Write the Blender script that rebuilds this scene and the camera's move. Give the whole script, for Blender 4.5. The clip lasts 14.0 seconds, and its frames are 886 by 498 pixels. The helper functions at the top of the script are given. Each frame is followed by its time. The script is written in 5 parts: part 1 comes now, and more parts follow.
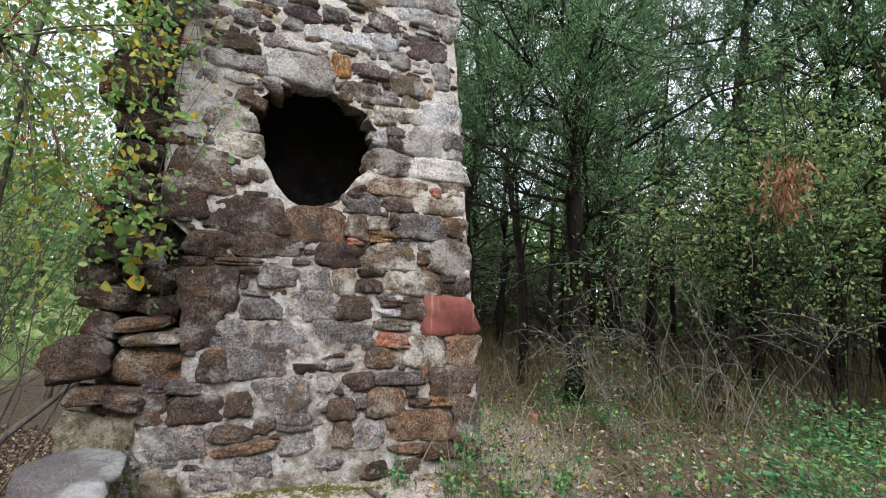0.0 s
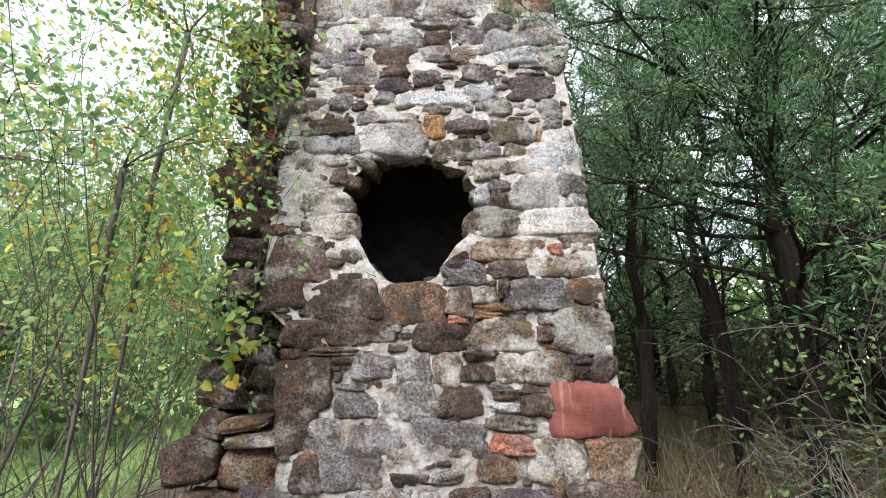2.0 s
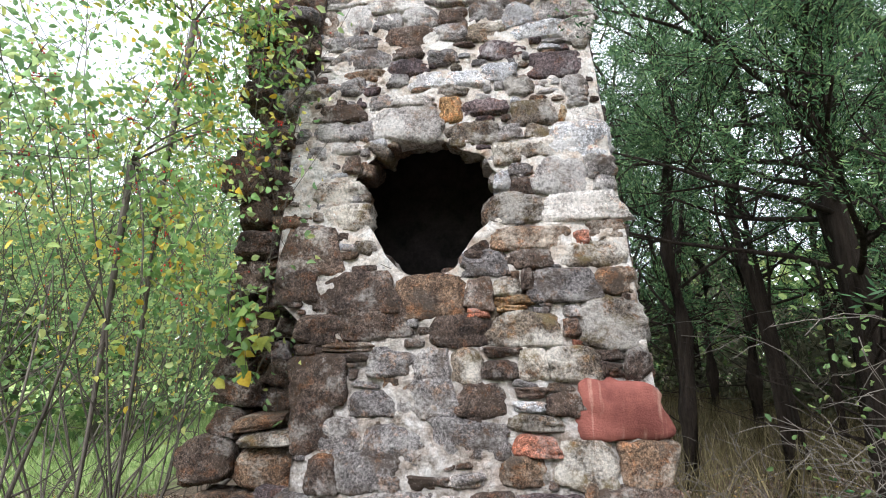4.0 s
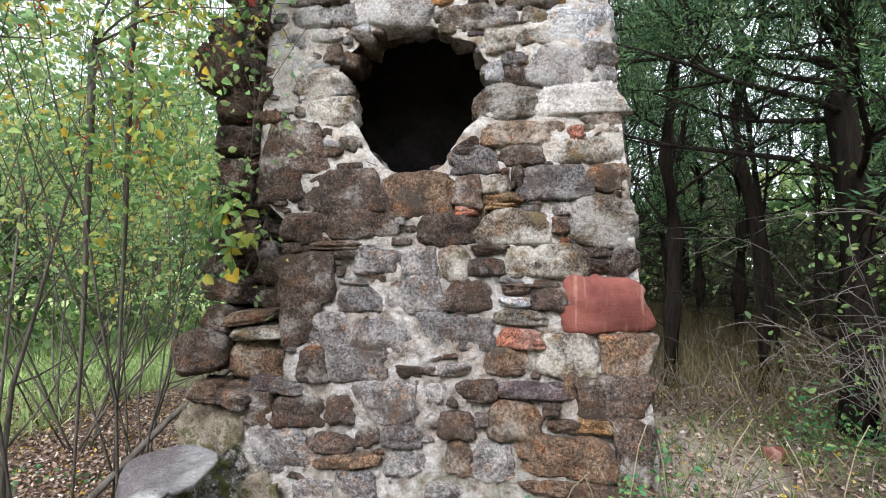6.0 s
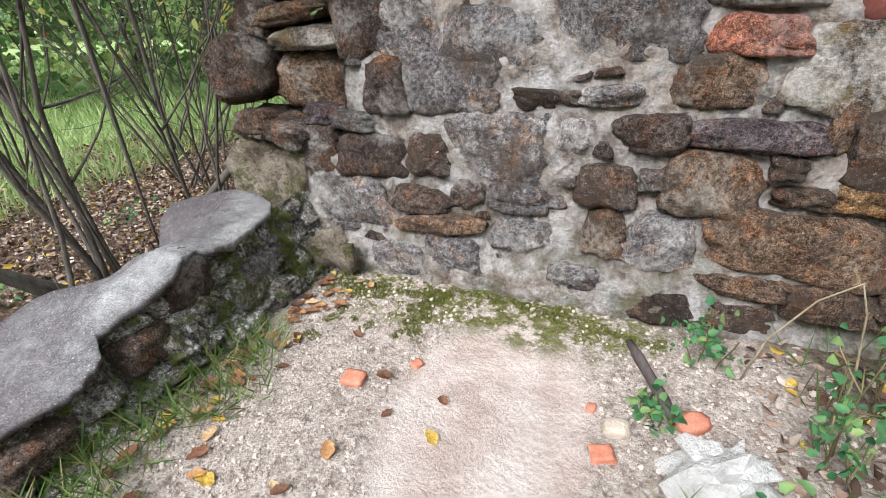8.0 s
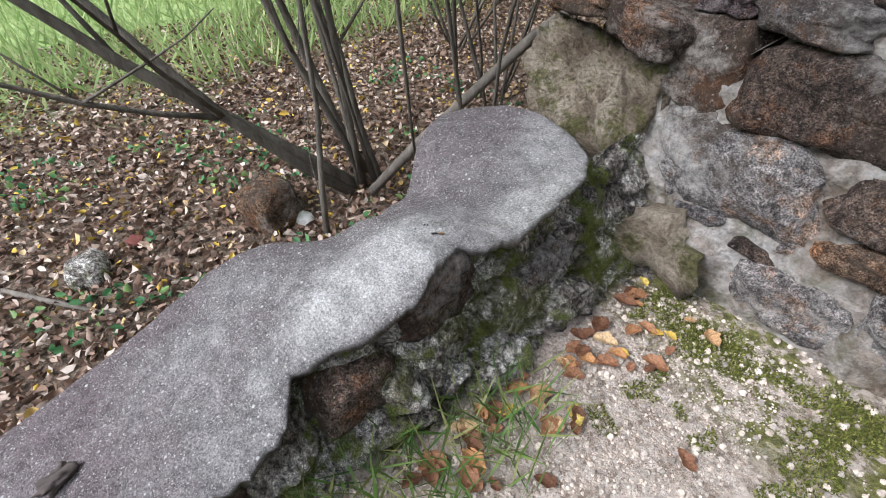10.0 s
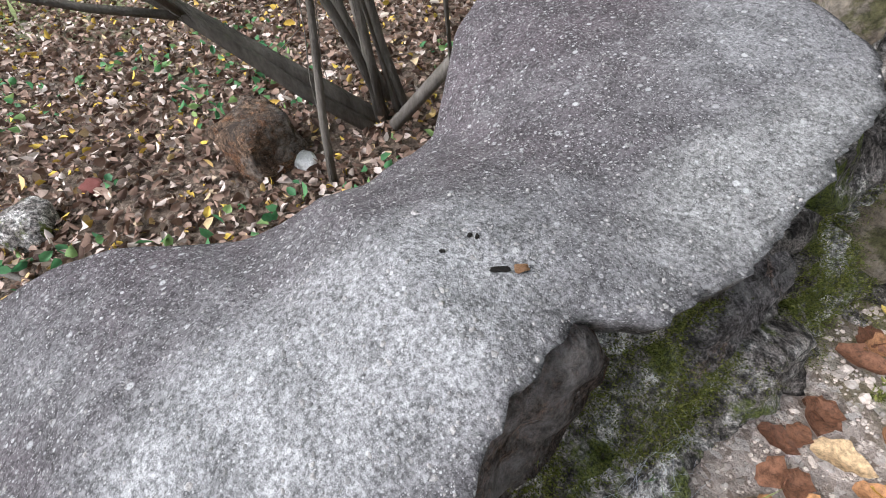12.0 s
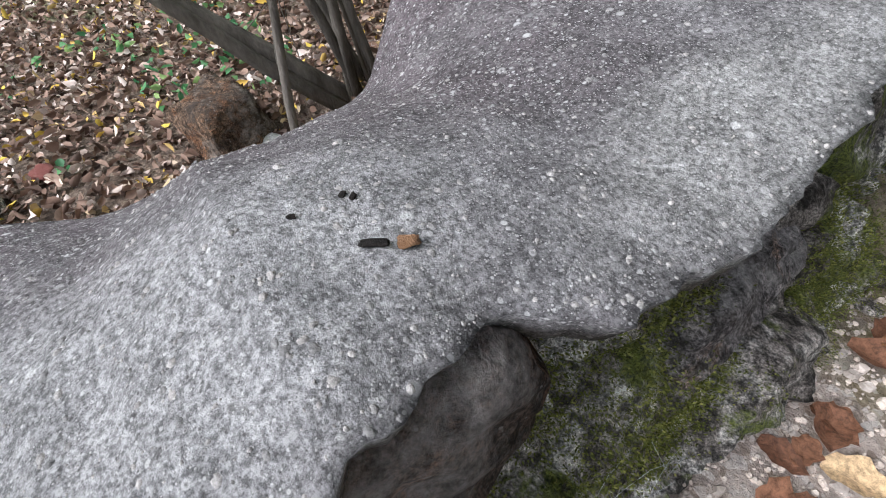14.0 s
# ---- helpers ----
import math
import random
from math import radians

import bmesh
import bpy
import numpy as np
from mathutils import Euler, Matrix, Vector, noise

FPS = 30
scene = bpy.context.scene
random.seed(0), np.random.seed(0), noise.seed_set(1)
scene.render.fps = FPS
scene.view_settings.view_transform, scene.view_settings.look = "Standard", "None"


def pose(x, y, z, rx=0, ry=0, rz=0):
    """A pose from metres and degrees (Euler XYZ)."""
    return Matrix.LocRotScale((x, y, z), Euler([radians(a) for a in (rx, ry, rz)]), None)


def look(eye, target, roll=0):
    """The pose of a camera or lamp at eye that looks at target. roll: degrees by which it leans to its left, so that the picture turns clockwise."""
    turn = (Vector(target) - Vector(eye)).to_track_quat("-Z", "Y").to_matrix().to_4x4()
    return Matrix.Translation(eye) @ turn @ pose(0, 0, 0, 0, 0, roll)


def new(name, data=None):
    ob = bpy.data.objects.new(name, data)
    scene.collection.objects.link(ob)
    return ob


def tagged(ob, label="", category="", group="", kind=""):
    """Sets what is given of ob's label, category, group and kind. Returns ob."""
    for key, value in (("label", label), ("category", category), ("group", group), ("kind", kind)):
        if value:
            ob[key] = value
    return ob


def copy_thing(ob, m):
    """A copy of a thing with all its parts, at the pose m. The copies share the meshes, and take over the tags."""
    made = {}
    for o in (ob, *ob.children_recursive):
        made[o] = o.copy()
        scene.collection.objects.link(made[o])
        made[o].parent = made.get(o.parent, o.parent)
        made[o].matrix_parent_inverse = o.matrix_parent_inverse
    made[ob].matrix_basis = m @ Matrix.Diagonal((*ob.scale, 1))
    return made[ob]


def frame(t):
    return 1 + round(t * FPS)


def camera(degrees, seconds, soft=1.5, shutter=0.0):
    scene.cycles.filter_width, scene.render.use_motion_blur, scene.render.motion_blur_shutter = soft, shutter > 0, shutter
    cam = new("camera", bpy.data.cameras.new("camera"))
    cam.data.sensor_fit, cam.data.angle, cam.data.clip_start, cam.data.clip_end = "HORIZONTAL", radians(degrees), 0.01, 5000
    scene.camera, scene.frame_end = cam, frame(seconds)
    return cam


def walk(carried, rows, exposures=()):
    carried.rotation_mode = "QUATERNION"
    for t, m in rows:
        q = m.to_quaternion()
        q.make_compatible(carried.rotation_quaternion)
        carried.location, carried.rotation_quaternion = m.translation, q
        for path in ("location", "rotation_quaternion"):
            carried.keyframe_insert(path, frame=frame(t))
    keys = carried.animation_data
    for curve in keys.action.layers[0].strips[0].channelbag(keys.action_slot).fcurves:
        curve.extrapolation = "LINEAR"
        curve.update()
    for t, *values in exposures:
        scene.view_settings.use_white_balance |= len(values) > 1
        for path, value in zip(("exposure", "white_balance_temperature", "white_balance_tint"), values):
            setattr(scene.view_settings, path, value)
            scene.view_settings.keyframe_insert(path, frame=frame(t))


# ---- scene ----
import collections
cam = camera(87.1, 14.0, 1.0)
METRES, EYE, TILT, LEAN, TURN = 4.0, 1.28, 5.7, -2.85, -20.0
ROWS = [
    (0.0, 0.0, 0.0, 0.0, 0.0, 0.0, 0.0),
    (0.5, 0.0492, 0.0548, 0.0076, 9.03, 3.24, 1.78),
    (1.0, 0.0864, 0.1036, 0.0193, 16.67, 6.72, 3.13),
    (1.5, 0.0896, 0.1432, 0.0184, 20.99, 8.74, 3.84),
    (2.0, 0.1093, 0.1825, 0.0059, 23.69, 9.32, 4.33),
    (4.5, 0.1096, 0.2311, 0.0076, 27.99, 8.53, 4.86),
    (5.0, 0.1115, 0.2321, 0.0029, 28.5, 7.98, 4.9),
    (5.5, 0.1139, 0.2357, 0.0039, 28.52, 4.67, 4.93),
    (6.0, 0.1113, 0.2505, -0.0202, 27.21, -1.57, 4.59),
    (6.5, 0.0823, 0.2883, -0.0579, 26.64, -10.73, 4.45),
    (7.0, 0.0417, 0.3376, -0.0941, 27.82, -18.83, 4.62),
    (7.5, 0.0167, 0.4059, -0.1099, 31.86, -25.0, 5.19),
    (8.0, -0.0255, 0.4421, -0.111, 40.57, -29.65, 6.54),
    (8.5, -0.1065, 0.445, -0.1013, 50.74, -32.1, 8.03),
    (9.0, -0.1544, 0.4642, -0.1058, 61.08, -33.72, 9.34),
    (11.5, -0.3496, 0.5291, -0.1941, 75.59, -47.87, 10.16),
    (12.0, -0.3615, 0.5265, -0.2118, 75.49, -48.43, 10.09),
    (12.5, -0.3676, 0.5292, -0.2261, 75.17, -48.96, 9.92),
    (13.0, -0.3723, 0.5316, -0.23, 75.63, -49.62, 9.97),
    (13.5, -0.3727, 0.5322, -0.233, 74.95, -49.6, 9.94),
    (14.0, -0.3725, 0.5405, -0.2342, 74.71, -49.65, 9.9),
]
walk(cam, [(t, pose(0, 0, EYE, TILT, LEAN, TURN) @ pose(METRES * x, METRES * y, METRES * z, 90 + pitch, roll, yaw)) for t, x, y, z, yaw, pitch, roll in ROWS],
     [(0.0, 0.15, 6150, 10), (1.0, 0.6, 6150, 10), (2.0, 0.6, 6100, 10), (5.0, 0.68, 6050, 10), (6.5, 0.55, 6050, 10), (7.5, 0.6, 6100, 10), (9.0, 0.42, 6050, 10), (11.3, 0.68, 5950, 12), (14.0, 0.7, 5950, 12)])

# ---- light ----
world = bpy.data.worlds.new("overcast_sky")
scene.world = world
world.use_nodes = True
wn, wl = world.node_tree.nodes, world.node_tree.links
sky = wn.new("ShaderNodeTexSky")
sky.sky_type, sky.sun_disc = "NISHITA", False
sky.sun_elevation, sky.sun_rotation = radians(50), radians(200)
sky.air_density, sky.dust_density = 1.0, 4.0
veil = wn.new("ShaderNodeMix")
veil.data_type = "RGBA"
veil.inputs[0].default_value = 0.75
veil.inputs[7].default_value = (9.0, 9.2, 9.4, 1)
wl.new(sky.outputs[0], veil.inputs[6])
wl.new(veil.outputs[2], wn["Background"].inputs[0])
wn["Background"].inputs[1].default_value = 0.16

sun_data = bpy.data.lights.new("sun", "SUN")
sun_data.energy, sun_data.angle, sun_data.color = 3.6, radians(25), (1.0, 0.97, 0.93)
sun = new("sun", sun_data)
sun.matrix_world = look((-3, -8, 12), (0, 3, 0.5))

# ---- materials ----


def shader(name, rough=0.9):
    m = bpy.data.materials.new(name)
    m.use_nodes = True
    n, l = m.node_tree.nodes, m.node_tree.links
    b = n["Principled BSDF"]
    b.inputs["Roughness"].default_value = rough
    b.inputs["Specular IOR Level"].default_value = 0.25
    return m, n, l, b


def spot(n):
    return n.new("ShaderNodeNewGeometry").outputs["Position"]


def grain(n, l, at, scale, detail=6.0, rough=0.6, stretch=None, shift=None):
    if stretch or shift:
        mp = n.new("ShaderNodeMapping")
        mp.inputs["Scale"].default_value = stretch or (1, 1, 1)
        mp.inputs["Location"].default_value = shift or (0, 0, 0)
        l.new(at, mp.inputs["Vector"])
        at = mp.outputs[0]
    t = n.new("ShaderNodeTexNoise")
    t.inputs["Scale"].default_value, t.inputs["Detail"].default_value, t.inputs["Roughness"].default_value = scale, detail, rough
    l.new(at, t.inputs["Vector"])
    return t.outputs["Fac"]


def ramp(n, l, fac, *stops):
    r = n.new("ShaderNodeValToRGB")
    e = r.color_ramp.elements
    while len(e) < len(stops):
        e.new(0.5)
    for k, (p, c) in zip(e, stops):
        k.position, k.color = p, (*(c if len(c) == 3 else (c[0],) * 3), 1)
    l.new(fac, r.inputs[0])
    return r.outputs[0]


def blend(n, l, fac, a, b, how="MIX"):
    m = n.new("ShaderNodeMix")
    m.data_type, m.blend_type = "RGBA", how
    for s, v in ((m.inputs[0], fac), (m.inputs[6], a), (m.inputs[7], b)):
        if isinstance(v, (int, float)):
            s.default_value = v
        elif isinstance(v, tuple):
            s.default_value = (*v, 1)
        else:
            l.new(v, s)
    return m.outputs[2]


def calc(n, l, how, a, b):
    m = n.new("ShaderNodeMath")
    m.operation, m.use_clamp = how, False
    for s, v in zip(m.inputs, (a, b)):
        if isinstance(v, (int, float)):
            s.default_value = v
        else:
            l.new(v, s)
    return m.outputs[0]


def relief(n, l, b, height, strength=0.5, distance=0.01):
    k = n.new("ShaderNodeBump")
    k.inputs["Strength"].default_value, k.inputs["Distance"].default_value = strength, distance
    l.new(height, k.inputs["Height"])
    l.new(k.outputs[0], b.inputs["Normal"])


def rock_material(name, dark, light, lichen=(0.52, 0.5, 0.47), cover=0.5, rough=0.92, tint=None):
    """Weathered stone: two tones, pale crusts, dark pits; each piece a little lighter or darker."""
    m, n, l, b = shader(name, rough)
    at = spot(n)
    base = ramp(n, l, grain(n, l, at, 9, 9, 0.7), (0.36, dark), (0.62, light))
    fine = grain(n, l, at, 60, 9, 0.8)
    base = blend(n, l, 1.0, base, ramp(n, l, fine, (0.4, (0.25,)), (0.5, (0.95,)), (0.6, (1.8,))), "MULTIPLY")
    close = grain(n, l, at, 290, 6, 0.75)
    base = blend(n, l, 1.0, base, ramp(n, l, close, (0.42, (0.3,)), (0.5, (0.95,)), (0.58, (1.75,))), "MULTIPLY")
    if tint:
        base = blend(n, l, ramp(n, l, grain(n, l, at, 6.1, 6, 0.65, None, (7, 3, 1)), (0.5, (0,)), (0.6, (0.75,))), base, tint)
    rust = grain(n, l, at, 11, 8, 0.72, None, (3, 7, 9))
    base = blend(n, l, ramp(n, l, rust, (0.53, (0,)), (0.6, (0.55,))), base, blend(n, l, 1.0, base, (1.5, 0.95, 0.55), "MULTIPLY"))
    patch = grain(n, l, at, 4.3, 4, 0.6, None, (2, 5, 3))
    crust = calc(n, l, "ADD", calc(n, l, "MULTIPLY", patch, 0.55), calc(n, l, "MULTIPLY", grain(n, l, at, 38, 9, 0.8), 0.45))
    edge = 0.5 + (0.5 - cover) * 0.6
    base = blend(n, l, ramp(n, l, crust, (edge - 0.03, (0,)), (edge + 0.075, (0.8,))), base, blend(n, l, 1.0, lichen, ramp(n, l, fine, (0.36, (0.5,)), (0.55, (1.05,))), "MULTIPLY"))
    specks = grain(n, l, at, 130, 4, 0.6, None, (1, 8, 2))
    base = blend(n, l, ramp(n, l, specks, (0.63, (0,)), (0.7, (0.7,))), base, lichen)
    info = n.new("ShaderNodeObjectInfo")
    base = blend(n, l, 1.0, base, ramp(n, l, info.outputs["Random"], (0, (0.82, 0.8, 0.8)), (0.5, (1.14, 1.12, 1.1)), (1, (1.5, 1.45, 1.4))), "MULTIPLY")
    l.new(base, b.inputs["Base Color"])
    relief(n, l, b, calc(n, l, "ADD", calc(n, l, "ADD", calc(n, l, "MULTIPLY", fine, 1.2), calc(n, l, "MULTIPLY", close, 0.35)), calc(n, l, "MULTIPLY", grain(n, l, at, 19, 8, 0.7), 2.0)), 1.0, 0.03)
    return m


STONE = {
    "d": rock_material("dark_stone", (0.05, 0.036, 0.031), (0.175, 0.128, 0.105), (0.55, 0.52, 0.5), 0.41, tint=(0.07, 0.05, 0.038)),
    "b": rock_material("brown_stone", (0.075, 0.048, 0.034), (0.27, 0.18, 0.122), (0.58, 0.52, 0.46), 0.42, tint=(0.085, 0.07, 0.06)),
    "g": rock_material("grey_stone", (0.12, 0.11, 0.112), (0.34, 0.318, 0.322), (0.66, 0.64, 0.63), 0.46, tint=(0.11, 0.085, 0.07)),
    "l": rock_material("lichened_stone", (0.18, 0.155, 0.15), (0.44, 0.41, 0.4), (0.76, 0.74, 0.73), 0.54, tint=(0.2, 0.16, 0.13)),
    "w": rock_material("pale_stone", (0.36, 0.37, 0.41), (0.58, 0.59, 0.64), (0.72, 0.72, 0.74), 0.52, tint=(0.26, 0.24, 0.24)),
    "p": rock_material("purple_stone", (0.06, 0.046, 0.051), (0.165, 0.125, 0.13), (0.5, 0.48, 0.5), 0.41),
    "m": rock_material("mottled_stone", (0.075, 0.06, 0.05), (0.24, 0.195, 0.155), (0.74, 0.71, 0.67), 0.51, tint=(0.17, 0.13, 0.06)),
    "o": rock_material("ochre_stone", (0.16, 0.09, 0.04), (0.42, 0.26, 0.13), (0.5, 0.42, 0.31), 0.44),
    "r": rock_material("brick_red", (0.3, 0.11, 0.07), (0.5, 0.22, 0.15), (0.6, 0.46, 0.42), 0.45),
}


def red_sandstone():
    m, n, l, b = shader("red_sandstone", 0.85)
    at = spot(n)
    base = ramp(n, l, grain(n, l, at, 5, 6), (0.36, (0.12, 0.037, 0.03)), (0.62, (0.24, 0.084, 0.067)))
    runs = grain(n, l, at, 6, 4, 0.5, (2.6, 1, 0.16))
    base = blend(n, l, ramp(n, l, runs, (0.52, (0,)), (0.64, (0.6,))), base, (0.42, 0.27, 0.21))
    fine = grain(n, l, at, 90, 8, 0.7)
    base = blend(n, l, ramp(n, l, fine, (0.35, (0.4,)), (0.55, (0,))), base, (0.14, 0.045, 0.035))
    l.new(base, b.inputs["Base Color"])
    relief(n, l, b, calc(n, l, "ADD", fine, grain(n, l, at, 12)), 0.6, 0.012)
    return m


STONE["R"] = red_sandstone()


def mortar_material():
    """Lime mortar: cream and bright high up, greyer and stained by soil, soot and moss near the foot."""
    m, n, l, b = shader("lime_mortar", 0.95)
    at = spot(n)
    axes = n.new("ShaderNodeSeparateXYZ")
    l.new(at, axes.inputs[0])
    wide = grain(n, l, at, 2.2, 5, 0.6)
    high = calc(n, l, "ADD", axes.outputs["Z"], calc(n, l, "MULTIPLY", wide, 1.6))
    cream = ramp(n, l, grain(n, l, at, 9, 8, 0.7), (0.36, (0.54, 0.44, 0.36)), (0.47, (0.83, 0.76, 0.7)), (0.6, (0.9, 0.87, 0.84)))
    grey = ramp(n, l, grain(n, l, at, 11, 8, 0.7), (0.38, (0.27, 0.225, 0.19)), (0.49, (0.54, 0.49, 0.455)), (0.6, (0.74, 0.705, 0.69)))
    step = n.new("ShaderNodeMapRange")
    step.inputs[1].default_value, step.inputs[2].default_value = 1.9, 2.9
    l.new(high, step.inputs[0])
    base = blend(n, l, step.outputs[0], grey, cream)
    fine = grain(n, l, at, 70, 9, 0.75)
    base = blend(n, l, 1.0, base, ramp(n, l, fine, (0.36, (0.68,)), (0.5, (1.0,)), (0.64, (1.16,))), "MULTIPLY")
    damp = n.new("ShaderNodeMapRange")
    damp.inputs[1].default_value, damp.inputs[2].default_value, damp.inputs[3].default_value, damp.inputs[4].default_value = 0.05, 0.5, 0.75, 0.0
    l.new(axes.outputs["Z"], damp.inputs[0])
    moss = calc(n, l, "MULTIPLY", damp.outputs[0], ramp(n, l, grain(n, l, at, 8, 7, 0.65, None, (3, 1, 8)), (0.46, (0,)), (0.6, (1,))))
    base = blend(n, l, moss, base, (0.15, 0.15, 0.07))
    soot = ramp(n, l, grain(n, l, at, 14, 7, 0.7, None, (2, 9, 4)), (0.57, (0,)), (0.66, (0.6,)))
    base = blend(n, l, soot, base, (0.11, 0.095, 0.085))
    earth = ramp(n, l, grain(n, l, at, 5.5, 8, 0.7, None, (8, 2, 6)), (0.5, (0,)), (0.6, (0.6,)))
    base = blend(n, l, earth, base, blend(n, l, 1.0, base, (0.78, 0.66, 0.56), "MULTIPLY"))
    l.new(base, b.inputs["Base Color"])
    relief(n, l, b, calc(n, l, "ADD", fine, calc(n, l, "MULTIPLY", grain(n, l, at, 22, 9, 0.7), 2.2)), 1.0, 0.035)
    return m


def plain_material(name, dark, light, scale=12, rough=0.9, stretch=None, bump=0.5, depth=0.01, islands=False):
    m, n, l, b = shader(name, rough)
    at = spot(n)
    g = grain(n, l, at, scale, 7, 0.65, stretch)
    base = ramp(n, l, g, (0.3, dark), (0.7, light))
    fine = grain(n, l, at, scale * 7, 6, 0.7, stretch)
    base = blend(n, l, 0.5, base, ramp(n, l, fine, (0.3, (0.3,)), (0.7, (0.7,))), "OVERLAY")
    if islands:
        geo = n.new("ShaderNodeNewGeometry")
        base = blend(n, l, 1.0, base, ramp(n, l, geo.outputs["Random Per Island"], (0, (0.55, 0.55, 0.55)), (1, (1.35, 1.3, 1.25))), "MULTIPLY")
    l.new(base, b.inputs["Base Color"])
    relief(n, l, b, calc(n, l, "ADD", g, fine), bump, depth)
    return m


def leaf_material(name, stops, glow=0.45, rough=0.55, single=False):
    """Thin leaves: a colour of its own for each, light passing through."""
    m, n, l, b = shader(name, rough)
    geo = n.new("ShaderNodeNewGeometry")
    pick = n.new("ShaderNodeObjectInfo").outputs["Random"] if single else geo.outputs["Random Per Island"]
    base = ramp(n, l, pick, *stops)
    base = blend(n, l, 0.4, base, ramp(n, l, grain(n, l, geo.outputs["Position"], 60, 3), (0.3, (0.3,)), (0.7, (0.7,))), "OVERLAY")
    if single:
        spots = grain(n, l, geo.outputs["Position"], 190, 7, 0.75)
        base = blend(n, l, 1.0, base, ramp(n, l, spots, (0.36, (0.45,)), (0.5, (0.95,)), (0.62, (1.3,))), "MULTIPLY")
        relief(n, l, b, spots, 0.8, 0.003)
    l.new(base, b.inputs["Base Color"])
    thin = n.new("ShaderNodeBsdfTranslucent")
    l.new(base, thin.inputs["Color"])
    mix = n.new("ShaderNodeMixShader")
    mix.inputs[0].default_value = glow
    l.new(b.outputs[0], mix.inputs[1])
    l.new(thin.outputs[0], mix.inputs[2])
    l.new(mix.outputs[0], n["Material Output"].inputs[0])
    return m


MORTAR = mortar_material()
BARK = plain_material("grey_bark", (0.07, 0.06, 0.05), (0.21, 0.185, 0.16), 18, 0.95, (1, 1, 0.25), 0.9, 0.01)
CEDAR_BARK = plain_material("cedar_bark", (0.018, 0.013, 0.01), (0.075, 0.055, 0.043), 26, 0.95, (1, 1, 0.12), 1.0, 0.05)
DEAD_WOOD = plain_material("dead_wood", (0.09, 0.078, 0.068), (0.22, 0.195, 0.17), 25, 0.9, (1, 1, 0.3), 0.7, 0.006)
DARK_WOOD = plain_material("weathered_wood", (0.05, 0.04, 0.038), (0.13, 0.105, 0.1), 25, 0.9, (1, 0.2, 1), 0.7, 0.004)
BRICK = plain_material("broken_brick", (0.4, 0.13, 0.08), (0.6, 0.27, 0.18), 30, 0.92, None, 0.6, 0.004)
DARK_BIT = plain_material("dark_bark_bits", (0.012, 0.01, 0.009), (0.05, 0.04, 0.034), 400, 0.9, None, 1.0, 0.03)
TAN_BIT = plain_material("tan_leaf_bits", (0.36, 0.17, 0.08), (0.6, 0.36, 0.2), 300, 0.8, None, 1.0, 0.03)
QUARTZ = plain_material("white_rock", (0.5, 0.48, 0.45), (0.88, 0.86, 0.84), 9, 0.85, None, 1.0, 0.03)
TAN_ROCK = plain_material("tan_rock", (0.34, 0.28, 0.22), (0.55, 0.47, 0.39), 14, 0.9, None, 0.7, 0.01)
CAP_GRIT = plain_material("cap_grit", (0.1, 0.096, 0.097), (0.42, 0.41, 0.405), 500, 0.85, None, 0.5, 0.002, True)
PEBBLE = plain_material("pebbles", (0.26, 0.22, 0.19), (0.64, 0.58, 0.53), 40, 0.85, None, 0.4, 0.002, True)
MOSS_TIP = leaf_material("moss_tips", ((0.0, (0.05, 0.06, 0.012)), (0.6, (0.13, 0.145, 0.03)), (1.0, (0.28, 0.28, 0.08))), 0.3, 0.8)
BERRY = plain_material("red_berries", (0.45, 0.03, 0.02), (0.62, 0.06, 0.035), 60, 0.35, None, 0.1, 0.001)
WEB = plain_material("cobweb_threads", (0.55, 0.58, 0.62), (0.7, 0.73, 0.77), 40, 0.6, None, 0.1, 0.001)
SHRUB_LEAF = leaf_material("shrub_leaves", ((0.0, (0.16, 0.29, 0.13)), (0.45, (0.31, 0.47, 0.21)), (0.78, (0.5, 0.6, 0.27)), (0.94, (0.7, 0.66, 0.2)), (1.0, (0.78, 0.54, 0.1))), 0.62)
VINE_LEAF = leaf_material("vine_leaves", ((0.0, (0.12, 0.24, 0.08)), (0.5, (0.24, 0.4, 0.13)), (0.8, (0.46, 0.52, 0.14)), (1.0, (0.65, 0.45, 0.05))))
WEED_LEAF = leaf_material("weed_leaves", ((0.0, (0.05, 0.16, 0.07)), (0.6, (0.12, 0.29, 0.12)), (1.0, (0.3, 0.42, 0.15))))
FOREST_LEAF = leaf_material("forest_leaves", ((0.0, (0.07, 0.135, 0.055)), (0.6, (0.19, 0.3, 0.11)), (1.0, (0.4, 0.45, 0.17))))
CEDAR_LEAF = leaf_material("cedar_sprays", ((0.0, (0.036, 0.085, 0.042)), (0.6, (0.11, 0.215, 0.1)), (1.0, (0.3, 0.44, 0.19))), 0.4)
BRUSH_LEAF = leaf_material("brush_leaves", ((0.0, (0.07, 0.078, 0.045)), (0.6, (0.15, 0.15, 0.095)), (1.0, (0.28, 0.27, 0.17))), 0.4)
BROWN_SPRAY = leaf_material("dead_sprays", ((0.0, (0.16, 0.07, 0.04)), (1.0, (0.32, 0.16, 0.09))), 0.2)
GRASS = leaf_material("grass_blades", ((0.0, (0.05, 0.11, 0.025)), (0.6, (0.12, 0.2, 0.05)), (1.0, (0.32, 0.3, 0.13))), 0.35)
MEADOW = leaf_material("meadow_blades", ((0.0, (0.2, 0.3, 0.11)), (0.6, (0.34, 0.44, 0.18)), (1.0, (0.5, 0.56, 0.29))), 0.4)
